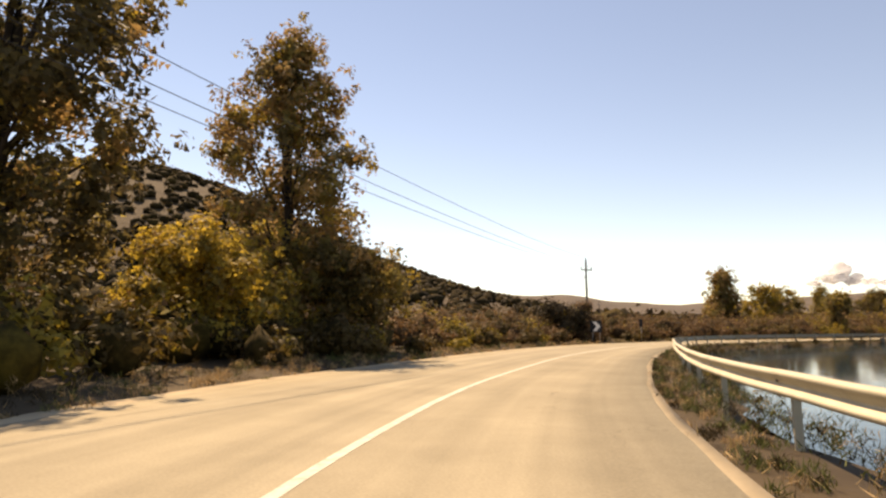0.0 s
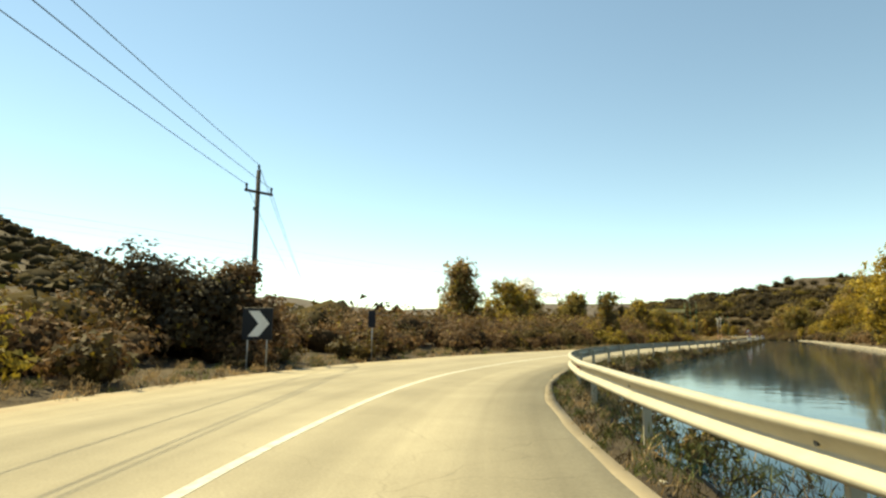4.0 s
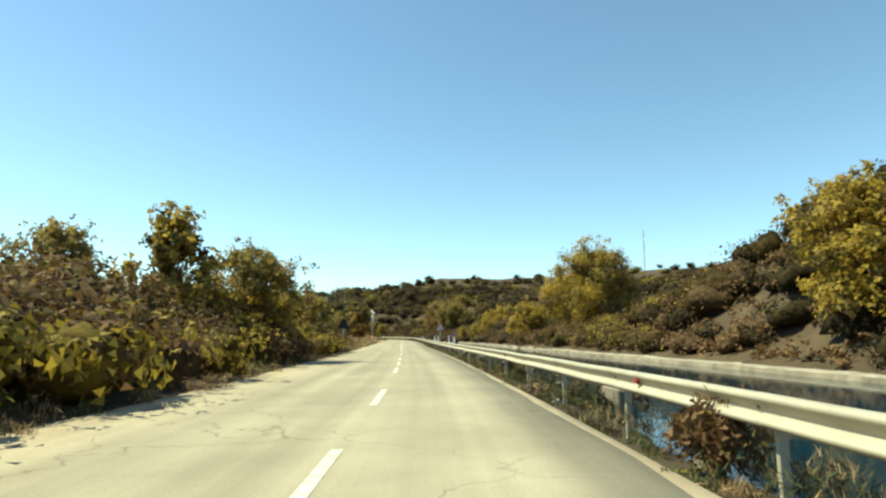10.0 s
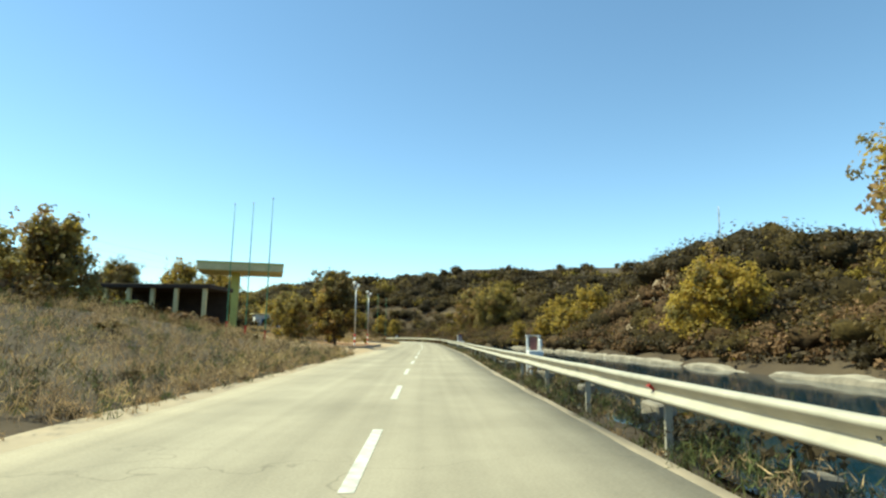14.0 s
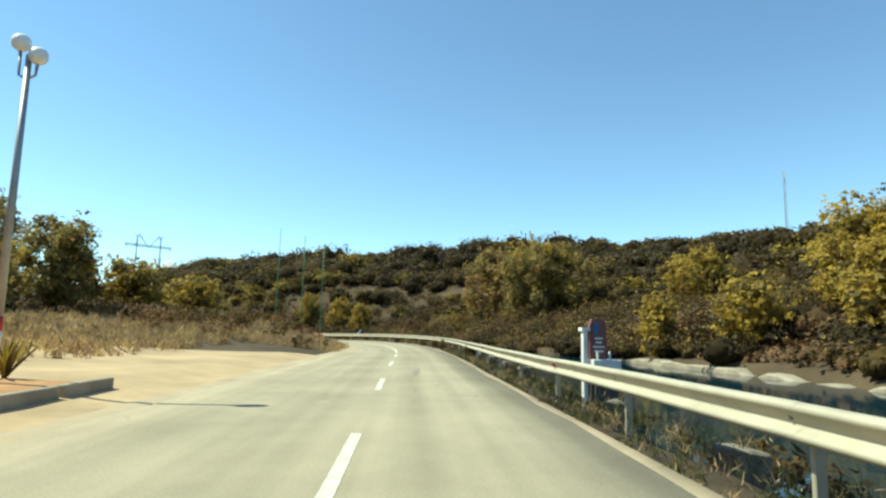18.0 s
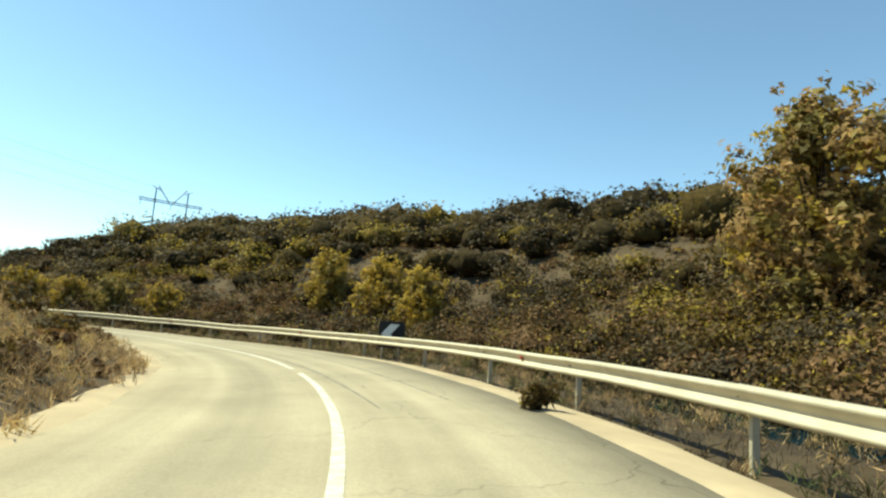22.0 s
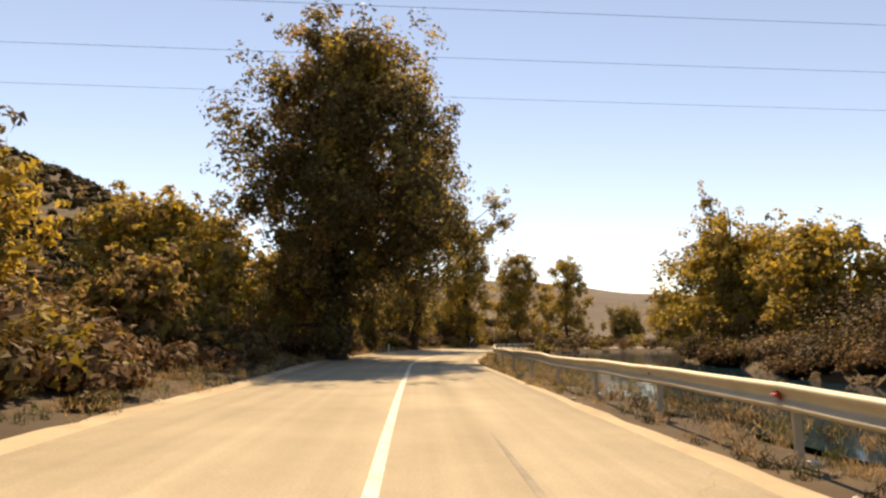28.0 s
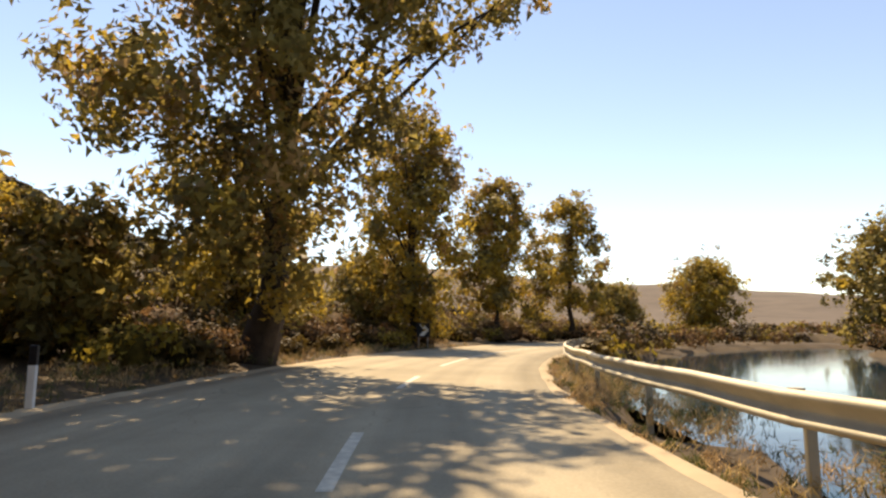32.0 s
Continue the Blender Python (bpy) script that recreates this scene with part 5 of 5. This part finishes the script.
# ---- canopy, ruin and hut at the lot ----
CAN = foot(233.0, -22.0)
t = thing("canopy", CAN, heading(233) + 14, "abandoned yellow-green filling station canopy with a flat pale roof", "canopy")
top = 8.0 - CAN.z
for y in (-0.55, 0.75):
    bm = bmesh.new()
    polygon(bm, [(-0.3, -0.3), (0.3, -0.3), (0.42, top), (-0.42, top)], 0.7, y + 0.35)
    bevel_all(bm, 0.02)
    part("column", bm, yellow_wall, t)
bm = bmesh.new()
box(bm, (9.0, 6.5, 0.8), (0.6, 0.2, top + 0.4))
bevel_all(bm, 0.05)
part("roof", bm, roof_paint, t)
bm = bmesh.new()
box(bm, (9.1, 6.6, 0.18), (0.6, 0.2, top + 0.86))
part("fascia", bm, yellow_wall, t, "yellow-green roof edge")

RU = Vector((138.7, 163.5, land(138.7, 163.5)))
t = thing("pavilion", RU, -58, "ruined low pavilion with a dark flat roof and yellow walls", "building")
bm = bmesh.new()
box(bm, (9.5, 5.0, 0.35), (0, 0, 3.3))
bevel_all(bm, 0.03)
part("roof", bm, dark_roof, t)
for x in (-4.2, -2.2, -0.2, 1.8, 4.2):
    bm = bmesh.new()
    box(bm, (0.3, 0.3, 3.3), (x, -2.2, 1.5))
    part("column", bm, roof_paint, t)
bm = bmesh.new()
box(bm, (9.0, 0.25, 3.2), (0, 2.2, 1.5))
part("wall", bm, dark_roof, t)
bm = bmesh.new()
box(bm, (4.0, 0.25, 2.2), (-3.2, -2.45, 1.0))
part("wall", bm, yellow_wall, t)

HU = Vector((168.3, 186.0, land(168.3, 186.0)))
t = thing("hut", HU, -30, "small white hut with blue window and door", "building")
bm = bmesh.new()
box(bm, (3.6, 3.0, 2.6), (0, 0, 1.2))
bevel_all(bm, 0.02)
part("wall", bm, white_wall, t)
bm = bmesh.new()
box(bm, (4.1, 3.5, 0.16), (0, 0, 2.58))
bevel_all(bm, 0.03)
part("roof", bm, roof_paint, t)
bm = bmesh.new()
box(bm, (0.8, 0.06, 1.95), (1.1, -1.5, 0.95))
door = part("door", bm, blue_paint, t, "blue wooden door")
bm = bmesh.new()
tube(bm, (0.82, -1.56, 0.95), (0.82, -1.60, 0.95), 0.03, 0.03, 8)
part("knob", bm, grey_steel, door)
bm = bmesh.new()
box(bm, (0.75, 0.06, 0.9), (-0.5, -1.5, 1.45))
win = part("window", bm, blue_paint, t, "blue framed window")
bm = bmesh.new()
box(bm, (0.58, 0.02, 0.74), (-0.5, -1.54, 1.45))
part("pane", bm, sign_back, win)


# ---- memorials by the rail ----
def ring_solid(bm, profile, x, y, z, sides=12):
    rows = [[bm.verts.new((x + r * math.cos(2 * math.pi * k / sides), y + r * math.sin(2 * math.pi * k / sides), z + h)) for k in range(sides)] for r, h in profile]
    for a, b in zip(rows, rows[1:]):
        for k in range(sides):
            bm.faces.new((a[k], a[(k + 1) % sides], b[(k + 1) % sides], b[k]))
    bm.faces.new(rows[-1])


def vase(parent, x, y, z, h):
    bm = bmesh.new()
    ring_solid(bm, [(0.06 * h, 0), (0.14 * h, 0.05 * h), (0.10 * h, 0.2 * h), (0.20 * h, 0.55 * h), (0.13 * h, 0.85 * h), (0.18 * h, h)], x, y, z)
    return part("vase", bm, marble, parent, "white marble vase", smooth=True)


def shrine(s, d, label, flowers, seed, up):
    t = thing("roadside_shrine", ground_at(s, d, up), heading(s) + 8, label, "shrine", "roadside shrines")
    for x in (-0.22, 0.22):
        bm = bmesh.new()
        box(bm, (0.08, 0.09, 2.3), (x, 0.1, 0.2))
        bevel_all(bm, 0.01)
        part("pillar", bm, marble, t)
        bm = bmesh.new()
        box(bm, (0.12, 0.14, 0.05), (x, 0.1, 1.37))
        part("capital", bm, marble, t)
    for x in (-0.16, 0.16):
        bm = bmesh.new()
        box(bm, (0.09, 0.10, 1.7), (x, -0.12, -0.17))
        part("leg", bm, marble, t)
    bm = bmesh.new()
    box(bm, (0.54, 0.42, 0.18), (0, -0.05, 0.74))
    bevel_all(bm, 0.012)
    part("shelf", bm, marble, t)
    bm = bmesh.new()
    box(bm, (0.26, 0.05, 0.46), (0.0, 0.08, 1.08))
    bevel_all(bm, 0.01)
    part("plaque", bm, maroon, t, "dark red stone plaque")
    bm = bmesh.new()
    box(bm, (0.36, 0.03, 0.03), (0, 0.1, 1.38))
    part("lintel", bm, marble, t)
    v = vase(t, 0.20, -0.12, 0.83, 0.42)
    if flowers:
        lv = Leaves(seed)
        lv.blob((0.20, -0.12, 1.40), (0.17, 0.17, 0.24), 240, 0.075, 0, puffs=9)
        lv.t = [np.zeros_like(k) for k in lv.t]
        lv.build("bouquet", v, [violet])
    return t


shrine(157.0, 3.5, "white marble roadside shrine with a vase of violet flowers", True, 71, 0.25)
shrine(186.5, 4.0, "white marble roadside shrine with an empty vase", False, 72, 0.45)

t = thing("memorial", ground_at(235.6, 3.75, 0.35), heading(236) + 12, "dark red granite memorial stone on a white shelf", "memorial")
bm = bmesh.new()
polygon(bm, [(-0.22, 0.78), (0.16, 0.78), (0.16, 1.47), (0.10, 1.60), (-0.16, 1.60), (-0.22, 1.47)], 0.08, 0.16)
part("stone", bm, maroon, t)
bm = bmesh.new()
polygon(bm, [(-0.08 + 0.06 * math.cos(2 * math.pi * k / 16), 1.40 + 0.13 * math.sin(2 * math.pi * k / 16)) for k in range(16)], 0.006, 0.078)
part("oval", bm, blue_paint, t, "pale blue enamel oval")
for z, w in ((1.20, 0.18), (1.12, 0.14), (1.03, 0.26), (0.94, 0.22)):
    bm = bmesh.new()
    box(bm, (w, 0.006, 0.035), (-0.02, 0.076, z))
    part("bar", bm, marble, t)
bm = bmesh.new()
box(bm, (0.62, 0.42, 0.20), (0.04, 0.05, 0.68))
bevel_all(bm, 0.012)
part("shelf", bm, marble, t)
bm = bmesh.new()
box(bm, (0.52, 0.34, 1.5), (0.05, 0.06, -0.2))
bevel_all(bm, 0.015)
part("plinth", bm, dark_steel, t)
for x in (-0.36, -0.28):
    bm = bmesh.new()
    box(bm, (0.10, 0.10, 2.2), (x, 0.05 + (x + 0.36) * 2, 0.25))
    bevel_all(bm, 0.01)
    p = part("pillar", bm, marble, t)
    bm = bmesh.new()
    box(bm, (0.18, 0.16, 0.07), (x, 0.05 + (x + 0.36) * 2, 1.38))
    part("capital", bm, marble, p)
vase(t, -0.15, -0.1, 0.78, 0.16)
vase(t, 0.12, -0.1, 0.78, 0.16)

# concrete stubs behind the rail
stub_mat = material("broken_concrete", (0.20, 0.172, 0.13), 0.92, spread=0.4, scale=2.0, bump=0.4, bump_scale=14, per_object=0.2)
rr = np.random.default_rng(81)
for i, s in enumerate(np.arange(90.0, 271.0, 4.0)):
    s = s + rr.uniform(-0.5, 0.5)
    if min(abs(s - 157), abs(s - 186.5), abs(s - 236.6)) < 1.2:
        continue
    t = thing("concrete_stub", ground_at(s, float(rail_d(np.array(s))) + 0.62, 0.0), heading(s) + rr.normal(0, 6), "broken pale concrete block behind the guard rail", "concrete block", "concrete blocks behind the rail")
    bm = bmesh.new()
    h, w = rr.uniform(0.22, 0.55), rr.uniform(0.4, 1.0)
    vs = box(bm, (0.28, w, h + 0.5), (0, 0, (h - 0.5) / 2))
    for v in bm.verts:
        v.co += Vector(rr.normal(0, 0.03, 3))
    bevel_all(bm, 0.03)
    part("block", bm, stub_mat, t)

# ---- the sandy lot ----
def patch(name, outline, mat, lift, label, step=0.8):
    """A thin sheet that lies on the ground inside an outline of (s, d)."""
    o = np.array(outline, float)
    s0, s1 = o[:, 0].min(), o[:, 0].max()
    ss = np.arange(s0, s1 + 0.01, step)
    near = np.interp(ss, *zip(*sorted(outline[: len(outline) // 2])))
    far = np.interp(ss, *zip(*sorted(outline[len(outline) // 2:])))
    u = np.linspace(0, 1, 14)[None]
    dd = near[:, None] * (1 - u) + far[:, None] * u + 0.15 * bumpy(ss, ss * 1.3, 1.9, 2.0)[:, None]
    q = at(np.repeat(ss[:, None], 14, 1), dd)
    z = ground_z(q[..., 0].ravel(), q[..., 1].ravel()).reshape(dd.shape) + lift
    z[:, 0] = np.minimum(z[:, 0], -0.01)
    return tagged(strip(name, ss, dd, z, mat, smooth=True), label, "ground", kind="structure")


lot_sand = material("lot_sand", (0.44, 0.315, 0.18), 0.95, spread=0.25, scale=0.5, bump=0.4, bump_scale=8)
patch("sandy_lot", [(200, -4.2), (206, -4.2), (246, -4.0), (254, -3.9), (200, -4.6), (208, -15.0), (240, -19.0), (250, -8.0), (254, -4.1)], lot_sand, 0.06, "pale trampled sand beside the road")
orange_soil = material("orange_soil", (0.40, 0.22, 0.10), 0.95, spread=0.3, scale=0.7, bump=0.4, bump_scale=9)
patch("flower_bed", [(213, -6.4), (220, -5.6), (235, -5.6), (213, -7.6), (222, -12.0), (235, -12.0)], orange_soil, 0.12, "bare orange soil of an old flower bed")
kerb = thing("kerb", (0, 0, 0), label="low broken concrete kerb round the flower bed", category="kerb", kind="structure")
kerb.matrix_world = Matrix()
line = [(213, -6.5), (216, -6.0), (221, -5.6), (228, -5.5), (235, -5.6)]
line2 = [(213, -6.5), (217, -9.4), (221.5, -12.0), (228, -12.2), (235, -12.0)]
for pts in (line, line2):
    for (sa, da), (sb, db) in zip(pts, pts[1:]):
        n = 4
        for i in range(n):
            u0, u1 = i / n, (i + 0.93) / n
            a, b = foot(sa + (sb - sa) * u0, da + (db - da) * u0), foot(sa + (sb - sa) * u1, da + (db - da) * u1)
            bm = bmesh.new()
            q = (b - a)
            box(bm, (0.14, q.length, 0.34), (0, 0, 0))
            bevel_all(bm, 0.015)
            ob = part("kerb_stone", bm, concrete, kerb)
            ob.matrix_world = Matrix.Translation((a + b) / 2 + Vector((0, 0, 0.06))) @ pose(0, 0, 0, 0, 0, math.degrees(math.atan2(-q.x, q.y)))

tree("dark leafy tree on the sandy lot", foot(227.5, -10.2), 7.6, tall_lobes(7.6, 2.9, 201, 0.22, 13), 0.16, 0.17, 0, 201, mixed=0.35, full=1.9)
tree("dark bush tree beside the lamp post", foot(219.5, -8.6), 6.4, tall_lobes(6.4, 2.3, 202, 0.22, 12), 0.13, 0.17, 0, 202, mixed=0.3, full=1.9)
tree("small round olive tree in the flower bed", foot(221.5, -13.0), 4.2, round_lobes(4.2, 2.1, 203, 0.35, 12), 0.10, 0.17, 1, 203)
for k, (s, d, h, w, tn) in enumerate(((247, -28, 7.6, 3.0, 2), (256, -23, 4.4, 2.6, 2), (252, -30, 5.0, 2.6, 1), (262, -27, 3.8, 2.4, 1))):
    tree("yellow-green bush tree behind the lot", foot(s, d), h, round_lobes(h, w, 210 + k, 0.1, 12), 0.1, 0.24, tn, 210 + k, group="bush trees behind the lot")

here, ahead = at(np.array(230.0), np.array(0.0))[:2], TAN[int(round(230 + S0))]
for k, (a, b, h, w, tn) in enumerate(((32, -22.5, 6.4, 2.8, 1), (45, -24, 4.6, 3.0, 2), (50, -20, 4.2, 2.6, 2), (41, -27, 5.0, 3.0, 2), (58, -24, 4.4, 3.0, 1))):
    q = here + ahead * a + np.array((ahead[1], -ahead[0])) * b
    tree("yellow-green bush tree in the dry meadow", on_land(q[0], q[1]), h, round_lobes(h, w, 220 + k), 0.1, 0.24, tn, 220 + k, group="bush trees behind the lot", mixed=0.3)

for s, d, h, sd in ((222.5, -9.6, 1.1, 1), (234.6, -7.3, 0.8, 2)):
    t = thing("agave", ground_at(s, d, 0.1), 0, "spiky yellow-green plant at the lamp post", "plant", "spiky plants on the lot")
    r = np.random.default_rng(sd)
    for i in range(22):
        a, tilt = 2.4 * i, 0.25 + 0.55 * i / 22
        bm = bmesh.new()
        e = Vector((math.cos(a) * math.sin(tilt), math.sin(a) * math.sin(tilt), math.cos(tilt))) * h
        side = Vector((-math.sin(a), math.cos(a), 0)) * 0.045
        m = e * 0.5 + Vector((0, 0, 0.05))
        vs = [bm.verts.new(q) for q in (-side * 0.8, side * 0.8, m + side, e, m - side)]
        bm.faces.new(vs)
        part("leaf", bm, leaf_yellow if i % 3 else leaf_olive, t)


t = thing("bush", foot(56.0, -10.6), 0, "tall dark brown bush shading the chevron sign", "bush")
lv = Leaves(401)
for x, y, z, r in ((0, 0, 1.5, 1.7), (-1.2, 0.5, 1.6, 1.8), (0.9, -0.6, 1.0, 1.2), (-2.6, 0.2, 1.9, 1.9), (0.4, 0.9, 2.0, 1.2), (-1.0, -0.8, 0.9, 1.3)):
    lv.blob((x * 1.1, y * 1.1, z * 1.3), (r * 1.15, r * 1.15, r * 1.3), 1900, 0.22, 3 if x > 0 else 0, puffs=12, hollow=0.3)
lv.build("leaves", t)
for i in range(7):
    bm = bmesh.new()
    bent_tube(bm, [(0, 0, -0.2), (math.cos(i * 0.9) * 0.5, math.sin(i * 0.9) * 0.4, 1.0), (math.cos(i * 0.9) * 1.1, math.sin(i * 0.9) * 0.9, 2.0)], [0.05, 0.035, 0.012], 6)
    part("stem", bm, bark, t, smooth=True)


# ---- weeds, grass and stones ----
WEED_TINTS = [leaf_dark, weed_green, straw_gold, straw]


def weeds(name, label, s0, s1, lo, hi, per_m, height, seed, tints, blade=0.048, left=False, count=54):
    lv = Leaves(seed)
    r = lv.rng
    n = int((s1 - s0) * per_m)
    s = r.uniform(s0, s1, n)
    a, b = (edge_l(s) - hi, edge_l(s) - lo) if left else (edge_r(s) + lo, np.minimum(bank_near(s) + 0.2, edge_r(s) + hi))
    d = a + (b - a) * r.random(n)
    p = at(s, d)
    z = heights(p[:, 0], p[:, 1])
    for i in range(n):
        h = height * (0.45 + 0.9 * r.random()) * (0.4 if (not left and d[i] < rail_d(s[i]) - 0.15) else 1.0)
        lv.blob((p[i, 0], p[i, 1], z[i] + h * 0.36), (h * 0.5 + 0.10, h * 0.5 + 0.10, h * 0.65), count, blade, tints[r.integers(0, len(tints))], puffs=6)
    return tagged(lv.build(name, mats=WEED_TINTS, long=2.7, upright=1.5, thin=0.36), label, "weeds", kind="stuff")


weeds("verge_weeds", "dry and green weeds below the guard rail", -20, 100, 0.06, 3.6, 22, 0.46, 301, (1, 0, 1, 0, 3), count=40)
weeds("verge_weeds", "green and straw weeds below the guard rail", 100, 266, 0.10, 3.2, 22, 0.46, 302, (1, 0, 1, 0, 3), count=40)
weeds("verge_weeds", "straw and olive weeds below the guard rail", 264, 345, 0.9, 5.6, 27, 0.44, 303, (3, 0, 1, 0, 3), count=40)
weeds("verge_weeds", "tall green and straw weeds at the water", 345, 410, 0.10, 3.6, 16, 0.5, 304, (1, 3, 2, 3))
weeds("grass_edge", "dry grass along the road edge", -20, 204, 0.25, 2.4, 11, 0.36, 305, (3, 1, 3, 0), left=True)
weeds("tall_dry_grass", "tall straw-coloured grass on the rise", 156, 204, 0.4, 16.0, 46, 0.72, 306, (3, 1, 3, 0, 3, 2), 0.062, left=True, count=48)
weeds("tall_dry_grass", "tall straw-coloured grass inside the bend", 258, 302, 0.3, 11.0, 44, 0.50, 307, (3, 2, 3, 3), 0.075, left=True, count=46)
weeds("tall_dry_grass", "tall straw-coloured grass behind the sandy lot", 236, 262, 5.0, 22.0, 34, 0.55, 309, (3, 2, 3), 0.15, left=True, count=30)
weeds("short_dry_grass", "short straw-coloured grass round the sandy lot", 222, 262, 7.0, 20.0, 40, 0.28, 310, (3, 3, 2), 0.12, left=True, count=22)
weeds("grass_edge", "olive grass along the road edge", 298, 410, 0.3, 3.0, 11, 0.40, 308, (1, 3, 3), left=True)

for s, d, h in ((112.8, 3.05, 1.0), (114.2, 3.5, 0.8), (274.5, 3.1, 0.7), (283.0, 3.2, 0.6), (270.0, 3.0, 0.9), (268.5, 3.3, 0.8), (255.0, 3.1, 0.9), (75.0, 3.2, 0.7), (128.5, 3.3, 0.7), (205.5, 3.4, 0.8)):
    t = thing("weed_clump", ground_at(s, d), 0, "green weed clump growing through the guard rail", "weed", "weed clumps at the rail")
    lv = Leaves(int(s * 10))
    lv.blob((0, 0, h * 0.42), (h * 0.5, h * 0.5, h * 0.68), 900, 0.085, 1 if int(s) % 2 else 3, puffs=9, hollow=0.2)
    lv.build("leaves", t, long=1.7, upright=0.8, thin=0.75)
    for i in range(5):
        bm = bmesh.new()
        a = 1.3 * i + s
        bent_tube(bm, [(0, 0, -0.1), (math.cos(a) * 0.10, math.sin(a) * 0.10, h * 0.4), (math.cos(a) * h * 0.3, math.sin(a) * h * 0.3, h * 0.85)], [0.012, 0.009, 0.004], 5)
        part("stem", bm, bark, t, smooth=True)

lv = Leaves(320)
rr = np.random.default_rng(320)
for s in np.arange(-10.0, 318.0, 1.1):
    s = s + rr.uniform(-0.5, 0.5)
    if rr.random() < 0.25:
        continue
    q = spot(s, float(bank_near(np.array(s))) + rr.uniform(-0.7, 0.1))
    h = rr.uniform(0.45, 0.95)
    lv.blob((q.x, q.y, land(q.x, q.y) + h * 0.40), (h * 0.75, h * 0.75, h * 0.7), 130, 0.12, 0 if rr.random() < 0.6 else 1, puffs=8, sprays=0.2)
tagged(lv.build("bank_bushes"), "low dark green bushes on the near bank behind the rail", "bushes", kind="stuff")

rr = np.random.default_rng(91)
stone_meshes = []
for k in range(5):
    bm = bmesh.new()
    bmesh.ops.create_icosphere(bm, subdivisions=1, radius=0.5)
    for v in bm.verts:
        v.co = Vector((v.co.x * 1.2, v.co.y * 0.9, v.co.z * 0.7)) * rr.uniform(0.75, 1.2)
    me = bpy.data.meshes.new("stone")
    bm.to_mesh(me)
    bm.free()
    me.materials.append(stone)
    stone_meshes.append(me)
for i in range(90):
    if i < 45:
        s = rr.uniform(278, 345)
        d = float(edge_r(np.array(s))) + abs(rr.normal(0.5, 0.35))
        size = rr.uniform(0.05, 0.16)
    elif i < 70:
        s = rr.uniform(300, 350)
        d = float(edge_l(np.array(s))) - abs(rr.normal(0.35, 0.2))
        size = rr.uniform(0.08, 0.28)
    else:
        s = rr.uniform(0, 260)
        left = rr.random() < 0.5
        d = float(edge_l(np.array(s))) - abs(rr.normal(0.5, 0.3)) if left else float(edge_r(np.array(s))) + abs(rr.normal(0.45, 0.2))
        size = rr.uniform(0.05, 0.14)
    ob = new("stone", stone_meshes[i % 5])
    p = spot(s, d)
    ob.matrix_world = Matrix.Translation((p.x, p.y, max(land(p.x, p.y), -0.08) + size * 0.15)) @ pose(0, 0, 0, 0, 0, rr.uniform(0, 360)) @ Matrix.Scale(size, 4)
    tagged(ob, "pale weathered stone lying on the road verge", "stone", "stones on the verge")
